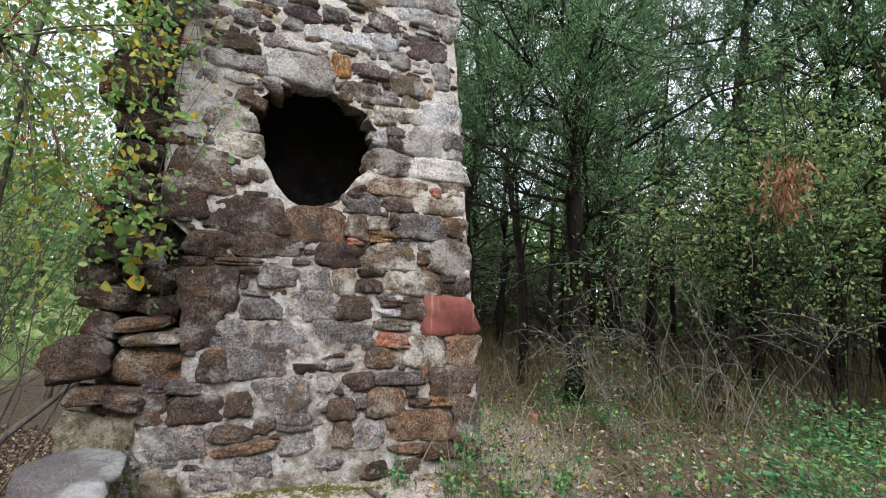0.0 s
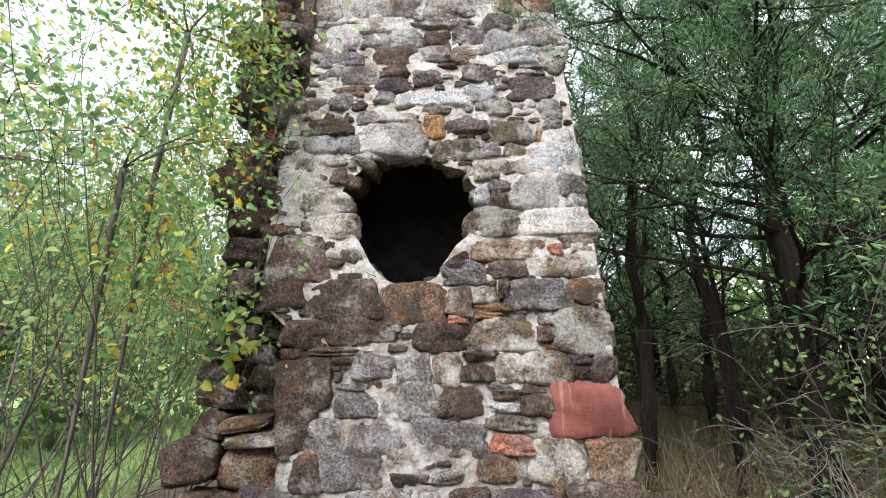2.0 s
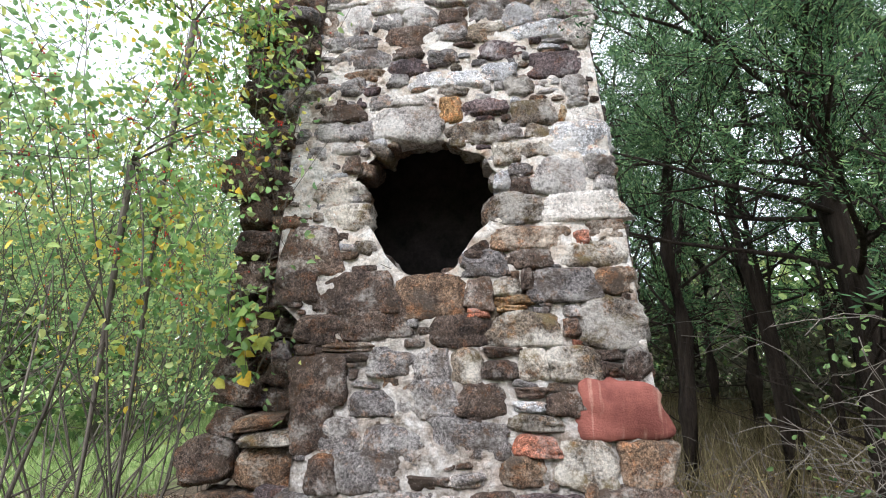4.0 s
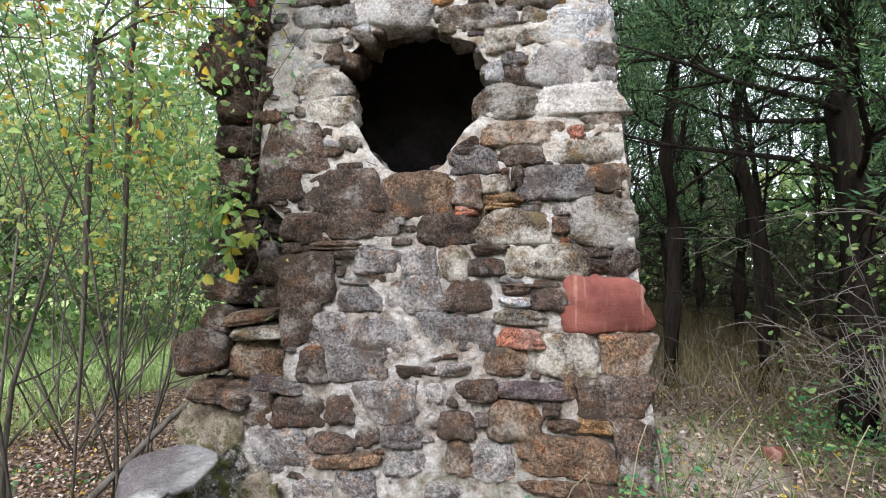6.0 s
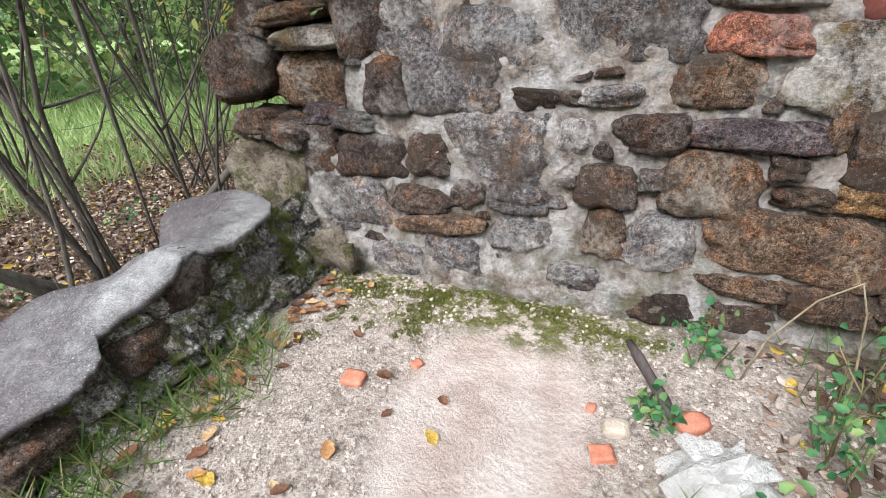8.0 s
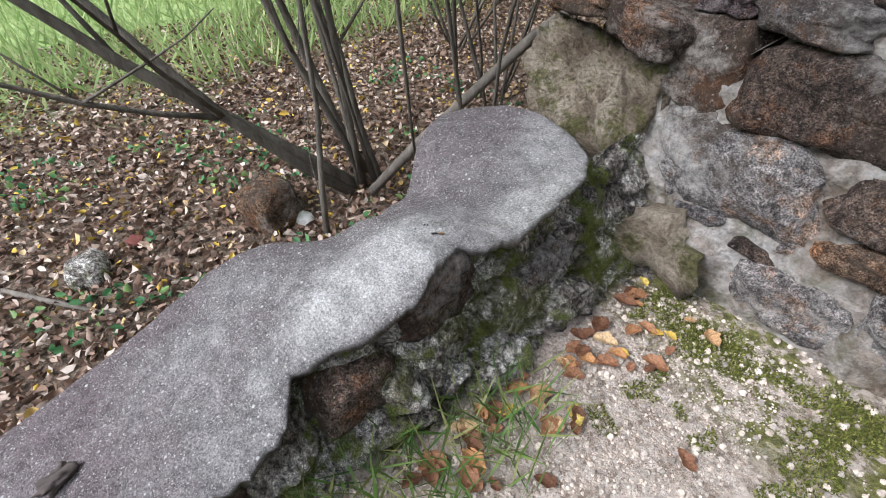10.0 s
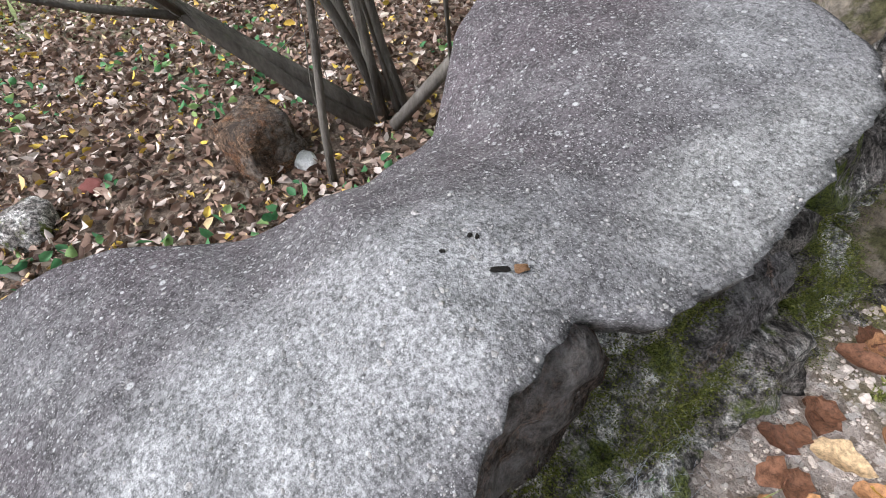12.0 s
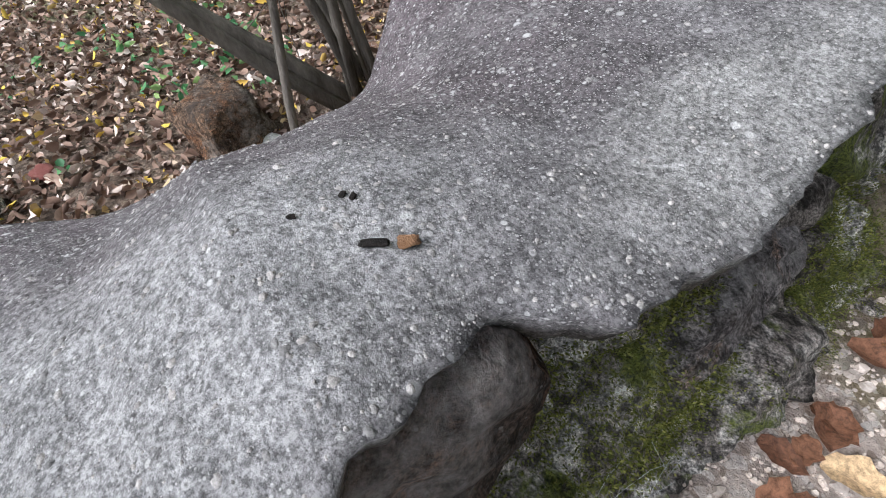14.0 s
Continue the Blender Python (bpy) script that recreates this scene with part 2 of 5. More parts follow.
DRY_GRASS = leaf_material("dry_grass", ((0.0, (0.07, 0.058, 0.028)), (0.6, (0.17, 0.14, 0.07)), (1.0, (0.32, 0.27, 0.15))), 0.35)
DRY_STALK = plain_material("dry_stalk", (0.2, 0.16, 0.1), (0.42, 0.36, 0.25), 30, 0.9)
LITTER = leaf_material("fallen_leaves", ((0.0, (0.055, 0.033, 0.025)), (0.35, (0.17, 0.105, 0.075)), (0.65, (0.31, 0.215, 0.165)), (0.9, (0.56, 0.48, 0.43)), (0.97, (0.5, 0.32, 0.06)), (1.0, (0.62, 0.46, 0.08))), 0.1, 0.8)
TAN_LEAF = leaf_material("tan_leaf", ((0.0, (0.13, 0.06, 0.035)), (0.4, (0.27, 0.13, 0.075)), (0.75, (0.45, 0.23, 0.1)), (1.0, (0.54, 0.38, 0.22))), 0.12, 0.6, True)
YELLOW_LEAF = leaf_material("yellow_leaf", ((0.0, (0.5, 0.3, 0.05)), (1.0, (0.68, 0.52, 0.14))), 0.2, 0.6, True)


def concrete_material():
    """Old cement render: exposed grit, bleached in worn patches, dark and overgrown at the low end, darker purple
    towards the far edge.
    """
    m, n, l, b = shader("weathered_concrete", 0.93)
    at = spot(n)
    wide = grain(n, l, at, 3.1, 7, 0.62, None, (1.37, 0.43, 0.2))
    axes = n.new("ShaderNodeSeparateXYZ")
    l.new(at, axes.inputs[0])
    wob = calc(n, l, "SUBTRACT", wide, 0.5)

    def worn(cx, cy, rx, ry, rough):
        dx = calc(n, l, "MULTIPLY", calc(n, l, "SUBTRACT", axes.outputs["X"], cx), 1 / rx)
        dy = calc(n, l, "MULTIPLY", calc(n, l, "SUBTRACT", axes.outputs["Y"], cy), 1 / ry)
        dd = calc(n, l, "ADD", calc(n, l, "MULTIPLY", dx, dx), calc(n, l, "MULTIPLY", dy, dy))
        return ramp(n, l, calc(n, l, "ADD", dd, calc(n, l, "MULTIPLY", wob, rough)), (0.2, (1,)), (1.0, (0,)))

    base = ramp(n, l, wide, (0.4, (0.095, 0.086, 0.09)), (0.5, (0.135, 0.127, 0.131)), (0.58, (0.185, 0.18, 0.183)))
    base = blend(n, l, calc(n, l, "MULTIPLY", worn(-0.73, 2.52, 0.1, 0.21, 2.4), 0.85), base, (0.3, 0.296, 0.298))
    base = blend(n, l, calc(n, l, "MULTIPLY", worn(-0.67, 2.9, 0.07, 0.22, 2.8), 0.75), base, (0.26, 0.256, 0.248))
    # darker purple towards the far edge, with a ragged border
    far_tone = n.new("ShaderNodeMapRange")
    far_tone.inputs[1].default_value, far_tone.inputs[2].default_value, far_tone.inputs[3].default_value, far_tone.inputs[4].default_value = -0.93, -0.79, 0.9, 0.0
    l.new(calc(n, l, "ADD", axes.outputs["X"], calc(n, l, "MULTIPLY", wob, 0.5)), far_tone.inputs[0])
    base = blend(n, l, far_tone.outputs[0], base, (0.075, 0.06, 0.066))
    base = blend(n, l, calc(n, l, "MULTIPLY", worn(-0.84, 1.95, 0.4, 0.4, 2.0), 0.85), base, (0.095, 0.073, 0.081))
    mid = grain(n, l, at, 30, 6, 0.65)
    base = blend(n, l, 1.0, base, ramp(n, l, mid, (0.38, (0.7,)), (0.5, (0.97,)), (0.62, (1.22,))), "MULTIPLY")
    grit = grain(n, l, at, 260, 8, 0.85)
    base = blend(n, l, 1.0, base, ramp(n, l, grit, (0.42, (0.42,)), (0.5, (0.95,)), (0.58, (1.65,))), "MULTIPLY")
    high = calc(n, l, "ADD", calc(n, l, "MULTIPLY", mid, 0.7), calc(n, l, "MULTIPLY", grit, 0.8))
    for scale, few, seed in ((110, 0.88, 0), (210, 0.7, 3), (420, 0.5, 7), (760, 0.5, 11)):
        mp = n.new("ShaderNodeMapping")
        mp.inputs["Location"].default_value = (seed, seed * 0.7, seed * 0.3)
        l.new(at, mp.inputs["Vector"])
        cells = n.new("ShaderNodeTexVoronoi")
        cells.inputs["Scale"].default_value = scale
        l.new(mp.outputs[0], cells.inputs["Vector"])
        pick = n.new("ShaderNodeSeparateColor")
        l.new(cells.outputs["Color"], pick.inputs[0])
        size = calc(n, l, "ADD", cells.outputs["Distance"], calc(n, l, "MULTIPLY", grit, 0.35))
        dot = calc(n, l, "MULTIPLY", ramp(n, l, size, (0.42, (1,)), (0.54, (0,))), ramp(n, l, pick.outputs[0], (few, (0,)), (few + 0.06, (1,))))
        base = blend(n, l, calc(n, l, "MULTIPLY", dot, 0.75), base, ramp(n, l, pick.outputs[1], (0.2, (0.2, 0.195, 0.195)), (0.9, (0.56, 0.55, 0.545))))
        pit = calc(n, l, "MULTIPLY", ramp(n, l, size, (0.3, (1,)), (0.46, (0,))), ramp(n, l, pick.outputs[2], (few, (0,)), (few + 0.06, (1,))))
        base = blend(n, l, calc(n, l, "MULTIPLY", pit, 0.6), base, (0.045, 0.04, 0.04))
        high = calc(n, l, "ADD", high, calc(n, l, "MULTIPLY", dot, 0.1))
    l.new(base, b.inputs["Base Color"])
    relief(n, l, b, high, 1.0, 0.0028)
    return m


def ground_material():
    """Leaf mould in the wood, pale gritty sand on the hearth, moss along the foot of the wall, grass beyond."""
    m, n, l, b = shader("ground", 0.97)
    at = spot(n)
    axes = n.new("ShaderNodeSeparateXYZ")
    l.new(at, axes.inputs[0])
    x, y = axes.outputs["X"], axes.outputs["Y"]
    wob = calc(n, l, "SUBTRACT", grain(n, l, at, 2.6, 6, 0.65), 0.5)
    fine = grain(n, l, at, 45, 9, 0.75)
    litter = ramp(n, l, grain(n, l, at, 26, 8, 0.75), (0.3, (0.05, 0.036, 0.028)), (0.5, (0.13, 0.095, 0.072)), (0.68, (0.27, 0.21, 0.165)))
    sand = ramp(n, l, grain(n, l, at, 18, 9, 0.75), (0.36, (0.26, 0.205, 0.17)), (0.5, (0.48, 0.4, 0.35)), (0.62, (0.6, 0.52, 0.47)))
    sand = blend(n, l, 1.0, sand, ramp(n, l, fine, (0.36, (0.5,)), (0.5, (1.0,)), (0.64, (1.25,))), "MULTIPLY")
    cells = n.new("ShaderNodeTexVoronoi")
    cells.inputs["Scale"].default_value = 110
    l.new(at, cells.inputs["Vector"])
    pick = n.new("ShaderNodeSeparateColor")
    l.new(cells.outputs["Color"], pick.inputs[0])
    sand = blend(n, l, ramp(n, l, pick.outputs[0], (0.55, (0,)), (0.7, (0.65,))), sand, ramp(n, l, pick.outputs[1], (0.2, (0.22, 0.16, 0.12)), (0.5, (0.5, 0.43, 0.38)), (0.9, (0.72, 0.67, 0.63))))
    litter = blend(n, l, ramp(n, l, pick.outputs[2], (0.5, (0,)), (0.6, (0.5,))), litter, ramp(n, l, pick.outputs[1], (0.1, (0.04, 0.03, 0.022)), (0.6, (0.2, 0.14, 0.1)), (0.95, (0.42, 0.34, 0.26))))

    def oval(cx, cy, rx, ry, soft, rough=1.2):
        dx = calc(n, l, "MULTIPLY", calc(n, l, "SUBTRACT", x, cx), 1 / rx)
        dy = calc(n, l, "MULTIPLY", calc(n, l, "SUBTRACT", y, cy), 1 / ry)
        d = calc(n, l, "ADD", calc(n, l, "MULTIPLY", dx, dx), calc(n, l, "MULTIPLY", dy, dy))
        d = calc(n, l, "ADD", d, calc(n, l, "MULTIPLY", wob, rough))
        return ramp(n, l, d, (1 - soft, (1,)), (1.0, (0,)))

    base = blend(n, l, oval(0.25, 2.55, 1.25, 1.05, 0.35), litter, sand)
    base = blend(n, l, oval(1.95, 3.9, 0.55, 1.5, 0.5), base, blend(n, l, 0.45, sand, litter))
    smooth = ramp(n, l, grain(n, l, at, 6, 4), (0.38, (0.54, 0.43, 0.375)), (0.5, (0.64, 0.535, 0.48)), (0.62, (0.72, 0.625, 0.57)))
    base = blend(n, l, oval(0.3, 2.66, 0.31, 0.5, 0.35, 0.5), base, smooth)
    moss = calc(n, l, "MULTIPLY", oval(0.05, 3.22, 0.85, 0.3, 0.5, 1.4), ramp(n, l, grain(n, l, at, 11, 7, 0.75), (0.44, (0,)), (0.51, (0.95,))))
    base = blend(n, l, moss, base, ramp(n, l, fine, (0.36, (0.05, 0.055, 0.012)), (0.62, (0.2, 0.2, 0.05))))
    far = calc(n, l, "ADD", calc(n, l, "MULTIPLY", x, -1), calc(n, l, "MULTIPLY", wob, 2.5))
    step = n.new("ShaderNodeMapRange")
    step.inputs[1].default_value, step.inputs[2].default_value = 4.0, 4.9
    l.new(far, step.inputs[0])
    green = ramp(n, l, grain(n, l, at, 5, 8, 0.7), (0.36, (0.2, 0.3, 0.1)), (0.62, (0.42, 0.52, 0.22)))
    base = blend(n, l, step.outputs[0], base, green)
    l.new(base, b.inputs["Base Color"])
    relief(n, l, b, calc(n, l, "ADD", fine, grain(n, l, at, 15, 8, 0.7)), 0.9, 0.025)
    return m


def sandy_mortar():
    """Tan lime and sand, crumbling, with moss and grey crusts."""
    m, n, l, b = shader("sandy_mortar", 0.97)
    at = spot(n)
    base = ramp(n, l, grain(n, l, at, 7, 9, 0.72), (0.36, (0.14, 0.105, 0.075)), (0.5, (0.37, 0.3, 0.225)), (0.62, (0.56, 0.48, 0.39)))
    fine = grain(n, l, at, 85, 9, 0.78)
    base = blend(n, l, 1.0, base, ramp(n, l, fine, (0.36, (0.45,)), (0.5, (1.0,)), (0.64, (1.4,))), "MULTIPLY")
    base = blend(n, l, ramp(n, l, grain(n, l, at, 10, 8, 0.7, None, (3, 6, 1)), (0.53, (0,)), (0.59, (0.75,))), base, ramp(n, l, fine, (0.4, (0.06, 0.065, 0.015)), (0.6, (0.2, 0.2, 0.06))))
    l.new(base, b.inputs["Base Color"])
    relief(n, l, b, calc(n, l, "ADD", fine, calc(n, l, "MULTIPLY", grain(n, l, at, 20, 9, 0.7), 2.5)), 1.0, 0.04)
    return m


# sooty flue, painted near black so the shallow hollow looks unlit
SOOT_SHADE = plain_material("soot_and_shade_black", (0.01, 0.009, 0.009), (0.05, 0.042, 0.04), 9, 1.0)
SAND_MORTAR = sandy_mortar()
CONCRETE, SOIL = concrete_material(), ground_material()

# ---- building helpers ----
rng = np.random.default_rng(7)


def smooth(a, b, v):
    t = np.clip((np.asarray(v, float) - a) / (b - a), 0, 1)
    return t * t * (3 - 2 * t)


def wavy(x, y, z=0.0, s=1.0):
    return noise.noise(Vector((x * s, y * s, z * s)))


def mesh_of(name, verts, faces, material, soft=True):
    me = bpy.data.meshes.new(name)
    me.from_pydata([tuple(v) for v in verts], [], faces)
    me.materials.append(material)
    if soft:
        me.polygons.foreach_set("use_smooth", [True] * len(me.polygons))
    me.update()
    return me


def thing(name, at, label, category, group="", kind=""):
    ob = new(name)
    ob.matrix_world = Matrix.Translation(at)
    ob.empty_display_size = 0.1
    return tagged(ob, label, category, group, kind)


def part(name, data, parent, label="", at=None):
    ob = new(name, data)
    ob.parent = parent
    if at is not None:
        ob.matrix_basis = at
    return tagged(ob, label) if label else ob


def ground_z(x, y):
    left = smooth(-1.0, -1.75, x) * -0.52
    right = smooth(1.4, 3.2, x) * 0.16
    far = smooth(6, 30, math.hypot(x, y - 3)) * 0.5
    bump = 0.018 * wavy(x, y, 0, 2.3) + 0.05 * wavy(x, y, 4, 0.6) * float(smooth(1.2, 3, abs(x - 0.3)))
    return float(left + right + far + bump)


def tube(acc, pts, radii, sides=6):
    """A tapering limb through pts."""
    V, F = acc
    base = len(V)
    n = len(pts)
    for i, (p, r) in enumerate(zip(pts, radii)):
        d = Vector(pts[min(i + 1, n - 1)]) - Vector(pts[max(i - 1, 0)])
        q = d.to_track_quat("Z", "Y")
        for k in range(sides):
            a = 2 * math.pi * k / sides
            V.append(tuple(Vector(p) + q @ Vector((r * math.cos(a), r * math.sin(a), 0))))
    for i in range(n - 1):
        for k in range(sides):
            a, b = base + i * sides + k, base + i * sides + (k + 1) % sides
            F.append((a, b, b + sides, a + sides))
    F.append(tuple(base + k for k in range(sides))[::-1])
    F.append(tuple(base + (n - 1) * sides + k for k in range(sides)))


def unit(v):
    return v / np.maximum(np.linalg.norm(v, axis=-1, keepdims=True), 1e-9)


def leaf_arrays(centres, along, length, width, fold=0.25, plain=False, tilt=None):
    """Leaves from their stalk ends: ovate and folded on the midrib, or plain narrow blades."""
    c, d = np.asarray(centres, float), unit(np.asarray(along, float))
    k = len(c)
    side = rng.normal(size=(k, 3)) if tilt is None else np.cross(d, tilt) + 0.25 * rng.normal(size=(k, 3))
    side = unit(side - d * (side * d).sum(1, keepdims=True))
    up = np.cross(side, d)
    L, W = np.asarray(length).reshape(-1, 1) * np.ones((k, 1)), np.asarray(width).reshape(-1, 1) * np.ones((k, 1))
    if plain:
        rows = [c, c + d * L * 0.45 + side * W * 0.5, c + d * L, c + d * L * 0.45 - side * W * 0.5]
        v = np.stack(rows, 1).reshape(-1, 3)
        f = np.arange(k)[:, None] * 4 + np.array([[0, 1, 2, 3]])
        return v, [tuple(q) for q in f.tolist()]
    h = up * W * fold
    rows = [c, c + d * L * 0.3 + side * W * 0.48 + h, c + d * L * 0.7 + side * W * 0.36 + h, c + d * L - up * L * 0.08,
            c + d * L * 0.7 - side * W * 0.36 + h, c + d * L * 0.3 - side * W * 0.48 + h]
    v = np.stack(rows, 1).reshape(-1, 3)
    f = (np.arange(k)[:, None, None] * 6 + np.array([[[0, 1, 2, 3], [3, 4, 5, 0]]])).reshape(-1, 4)
    return v, [tuple(q) for q in f.tolist()]


def limb(acc, tips, p, d, length, r, level, rand, bend=0.25, rise=0.15, kids=(4, 4, 3), sides=6, shrink=0.55):
    """Grows one limb and its side limbs; twig ends are gathered in tips as (place, direction)."""
    steps = 6 if level > 0 else 4
    pts, radii, p, d = [], [], np.array(p, float), unit(np.array(d, float))
    for i in range(steps + 1):
        pts.append(p.copy())
        radii.append(max(r * (1 - 0.75 * i / steps), 0.0022))
        d = unit(d + bend * rand.normal(size=3) * 0.5 + np.array((0, 0, rise)))
        p = p + d * length / steps
    tube(acc, pts, radii, sides if level > 1 else 4)
    if level == 0:
        for i in range(1, steps + 1):
            tips.append((pts[i], d))
        return
    for _ in range(kids[min(level, len(kids)) - 1]):
        i = rand.integers(2, steps + 1)
        e = unit(d + rand.normal(size=3) * 0.75)
        limb(acc, tips, pts[i], e, length * shrink * rand.uniform(0.7, 1.2), radii[i] * 0.65, level - 1, rand, bend, rise, kids, sides, shrink)


def clear_of_chimney(tips, at):
    """Drops twig ends that would lie within the chimney or across its face."""
    return [t for t in tips if t[0][0] + at[0] < -0.6 or t[0][1] + at[1] < 2.6 or (t[0][0] + at[0] < -0.42 and t[0][1] + at[1] < 3.2 and t[0][2] + at[2] < 2.3)]


def leaf_crown(tips, rand, per, size, spread=0.09, droop=-0.2, ratio=0.62):
    at = np.repeat(np.array([t[0] for t in tips]), per, 0)
    at = at + rand.normal(size=at.shape) * spread
    along = rand.normal(size=at.shape) + np.array((0, 0, droop))
    s = size * rand.uniform(0.6, 1.25, len(at))
    return leaf_arrays(at, along, s, s * ratio)


def broadleaf(name, at, label, stems, height, rand, leaf=SHRUB_LEAF, per=5, size=0.05, kids=(4, 4, 3), level=2, radius=0.03, lean=(0, 0, 0), berries=0, category="shrub", group="", spread=0.09, rise=0.12, wide=0.35, low=0.42, bark=BARK):
    ob = thing(name, at, label, category, group)
    acc, tips = ([], []), []
    for _ in range(stems):
        d = np.array((rand.normal() * wide + lean[0], rand.normal() * wide + lean[1], 1.0 + lean[2]))
        off = np.array((rand.normal() * 0.06, rand.normal() * 0.06, -0.06))
        limb(acc, tips, off, d, height * rand.uniform(0.75, 1.1), radius * rand.uniform(0.7, 1.2), level, rand, 0.22, rise, kids, 6)
    part("trunk", mesh_of("trunk", *acc, bark), ob)
    tips = [t for t in tips if t[0][2] > height * low]
    if at[0] < 0:
        tips = clear_of_chimney(tips, at)
    part("crown", mesh_of("crown", *leaf_crown(tips, rand, per, size, spread), leaf), ob)
    if berries:
        dots = ([], [])
        for i in rand.integers(0, len(tips), berries):
            ball(dots, tips[i][0] + rand.normal(size=3) * 0.04, 0.0055)
        tagged(part("berries", mesh_of("berries", *dots, BERRY), ob, "small round red berries"), kind="stuff")
    return ob


def ball(acc, c, r):
    V, F = acc
    b = len(V)
    for x, y, z in ((0, 0, 1), (1, 0, 0), (0, 1, 0), (-1, 0, 0), (0, -1, 0), (0, 0, -1)):
        V.append((c[0] + r * x, c[1] + r * y, c[2] + r * z))
    for f in ((0, 1, 2), (0, 2, 3), (0, 3, 4), (0, 4, 1), (5, 2, 1), (5, 3, 2), (5, 4, 3), (5, 1, 4)):
        F.append(tuple(b + i for i in f))


def sprays(at, along, rand, count=7, length=0.075, width=0.017):
    """Scaly cedar foliage: flat fans of narrow shoots."""
    k = len(at)
    at, along = np.repeat(at, count, 0), np.repeat(unit(along), count, 0)
    d = along + rand.normal(size=at.shape) * 0.55
    start = at + along * rand.uniform(-0.08, 0.09, (k * count, 1)) + rand.normal(size=at.shape) * 0.03
    return leaf_arrays(start, d, length * rand.uniform(0.6, 1.3, k * count), width, plain=True)


def cedar(at, height, radius, rand, limbs=46, bare=1.3, reach=2.0, dense=7, needle=0.075, twigs=(4, 6), label="dark green red cedar with a shaggy brown trunk", arms=()):
    ob = thing("cedar_tree", at, label, "tree", "cedars beside the chimney")
    acc, P, D = ([], []), [], []
    spine = [(0.05 * rand.normal() * i * 0.5, 0.05 * rand.normal() * i * 0.5, -0.1 + height * i / 9) for i in range(10)]
    tube(acc, spine, [radius * (1 - 0.09 * i) for i in range(10)], 9)
    for i in range(limbs):
        h = 0.5 + (height - 0.7) * (i + rand.uniform()) / limbs
        a = rand.uniform(0, 2 * math.pi)
        j = min(int((h + 0.1) / height * 9), 8)
        root = np.array((spine[j][0], spine[j][1], h))
        length = reach * (1 - 0.75 * h / height) * rand.uniform(0.75, 1.2) + 0.25
        d = np.array((math.cos(a), math.sin(a), rand.uniform(0.0, 0.55)))
        tips = []
        limb(acc, tips, root, d, length if h > bare else length * 0.55, radius * (0.2 if h > bare else 0.08), 2 if h > bare else 1, rand, 0.3, 0.05, twigs, 5, 0.45)
        if h > bare:
            P += [t[0] for t in tips]
            D += [t[1] for t in tips]
    for h, a, length in arms:
        tips = []
        limb(acc, tips, (0, 0, h), (math.cos(radians(a)), math.sin(radians(a)), 0.12), length, radius * 0.22, 2, rand, 0.2, 0.02, (5, 8), 5, 0.4)
        P += [t[0] for t in tips]
        D += [t[1] for t in tips]
    part("trunk", mesh_of("trunk", *acc, CEDAR_BARK), ob)
    P, D = np.array(P), np.array(D)
    P = P + rand.normal(size=P.shape) * 0.03
    part("crown", mesh_of("crown", *sprays(P, D + np.array((0, 0, 0.2)), rand, dense, needle, needle * 0.22), CEDAR_LEAF, False), ob)
    return ob


# ---- ground ----
def axis(lo, hi, fine, coarse, reach):
    mid = np.arange(lo, hi, fine)
    out = np.geomspace(fine, reach, coarse)
    return np.concatenate((lo - out[::-1], mid, hi + out))


gx, gy = axis(-3.5, 3.5, 0.05, 34, 400.0), axis(0.5, 5.5, 0.05, 34, 400.0)
gverts = [(x, y, ground_z(x, y)) for y in gy for x in gx]
nx = len(gx)
gfaces = [(j * nx + i, j * nx + i + 1, (j + 1) * nx + i + 1, (j + 1) * nx + i) for j in range(len(gy) - 1) for i in range(nx - 1)]
ground = new("ground", mesh_of("ground", gverts, gfaces, SOIL))
tagged(ground, "sandy hearth ground among brown leaf litter and meadow", "ground", kind="structure")


# ---- chimney body ----
def front_y(z):
    return 3.28 + 0.1 * z


def left_x(z):
    return -0.72 + 0.22 * float(smooth(0.38, 0.6, z)) - 0.24 * float(smooth(1.5, 1.8, z)) + 0.06 * float(smooth(2.8, 4.2, z))


def right_x(z):
    return 1.57 - 0.075 * z


TOP, LOW = 5.0, -0.3
HOLE = (0.205, 2.35)


def in_hole(x, z):
    dz = (z - HOLE[1]) / 0.5
    dx = (x - HOLE[0]) / (0.43 - 0.13 * float(smooth(-0.2, -1.0, dz)))
    a = math.atan2(dz, dx)
    r = 1 + 0.05 * math.cos(2 * a + 0.6) + 0.07 * math.sin(3 * a + 0.4) + 0.05 * math.sin(5 * a) + 0.1 * wavy(x, z, 3, 7)
    return math.hypot(dx, dz) < r


def recess(x, z):
    """How far the mortar has washed back behind the stones: least where it is smeared over the middle and beside the hole."""
    smear = math.exp(-((x - 0.2) / 0.5) ** 2 - ((z - 0.75) / 0.55) ** 2) + math.exp(-((x + 0.5) / 0.28) ** 2 - ((z - 2.55) / 0.4) ** 2)
    worn = 0.014 - 0.007 * float(smooth(1.6, 2.2, z)) + 0.022 * wavy(x, z, 6, 2.3) + 0.014 * wavy(x, z, 1, 6)
    skirt = 0.042 * float(smooth(0.3, 0.04, z)) * float(smooth(1.35, 0.9, x))
    return worn - 0.022 * smear - skirt


def skin(x, z):
    return front_y(z) + recess(x, z) + 0.014 * wavy(x, z, 0, 5) + 0.02 * wavy(x, z, 9, 14) + 0.014 * wavy(x, z, 2, 32)


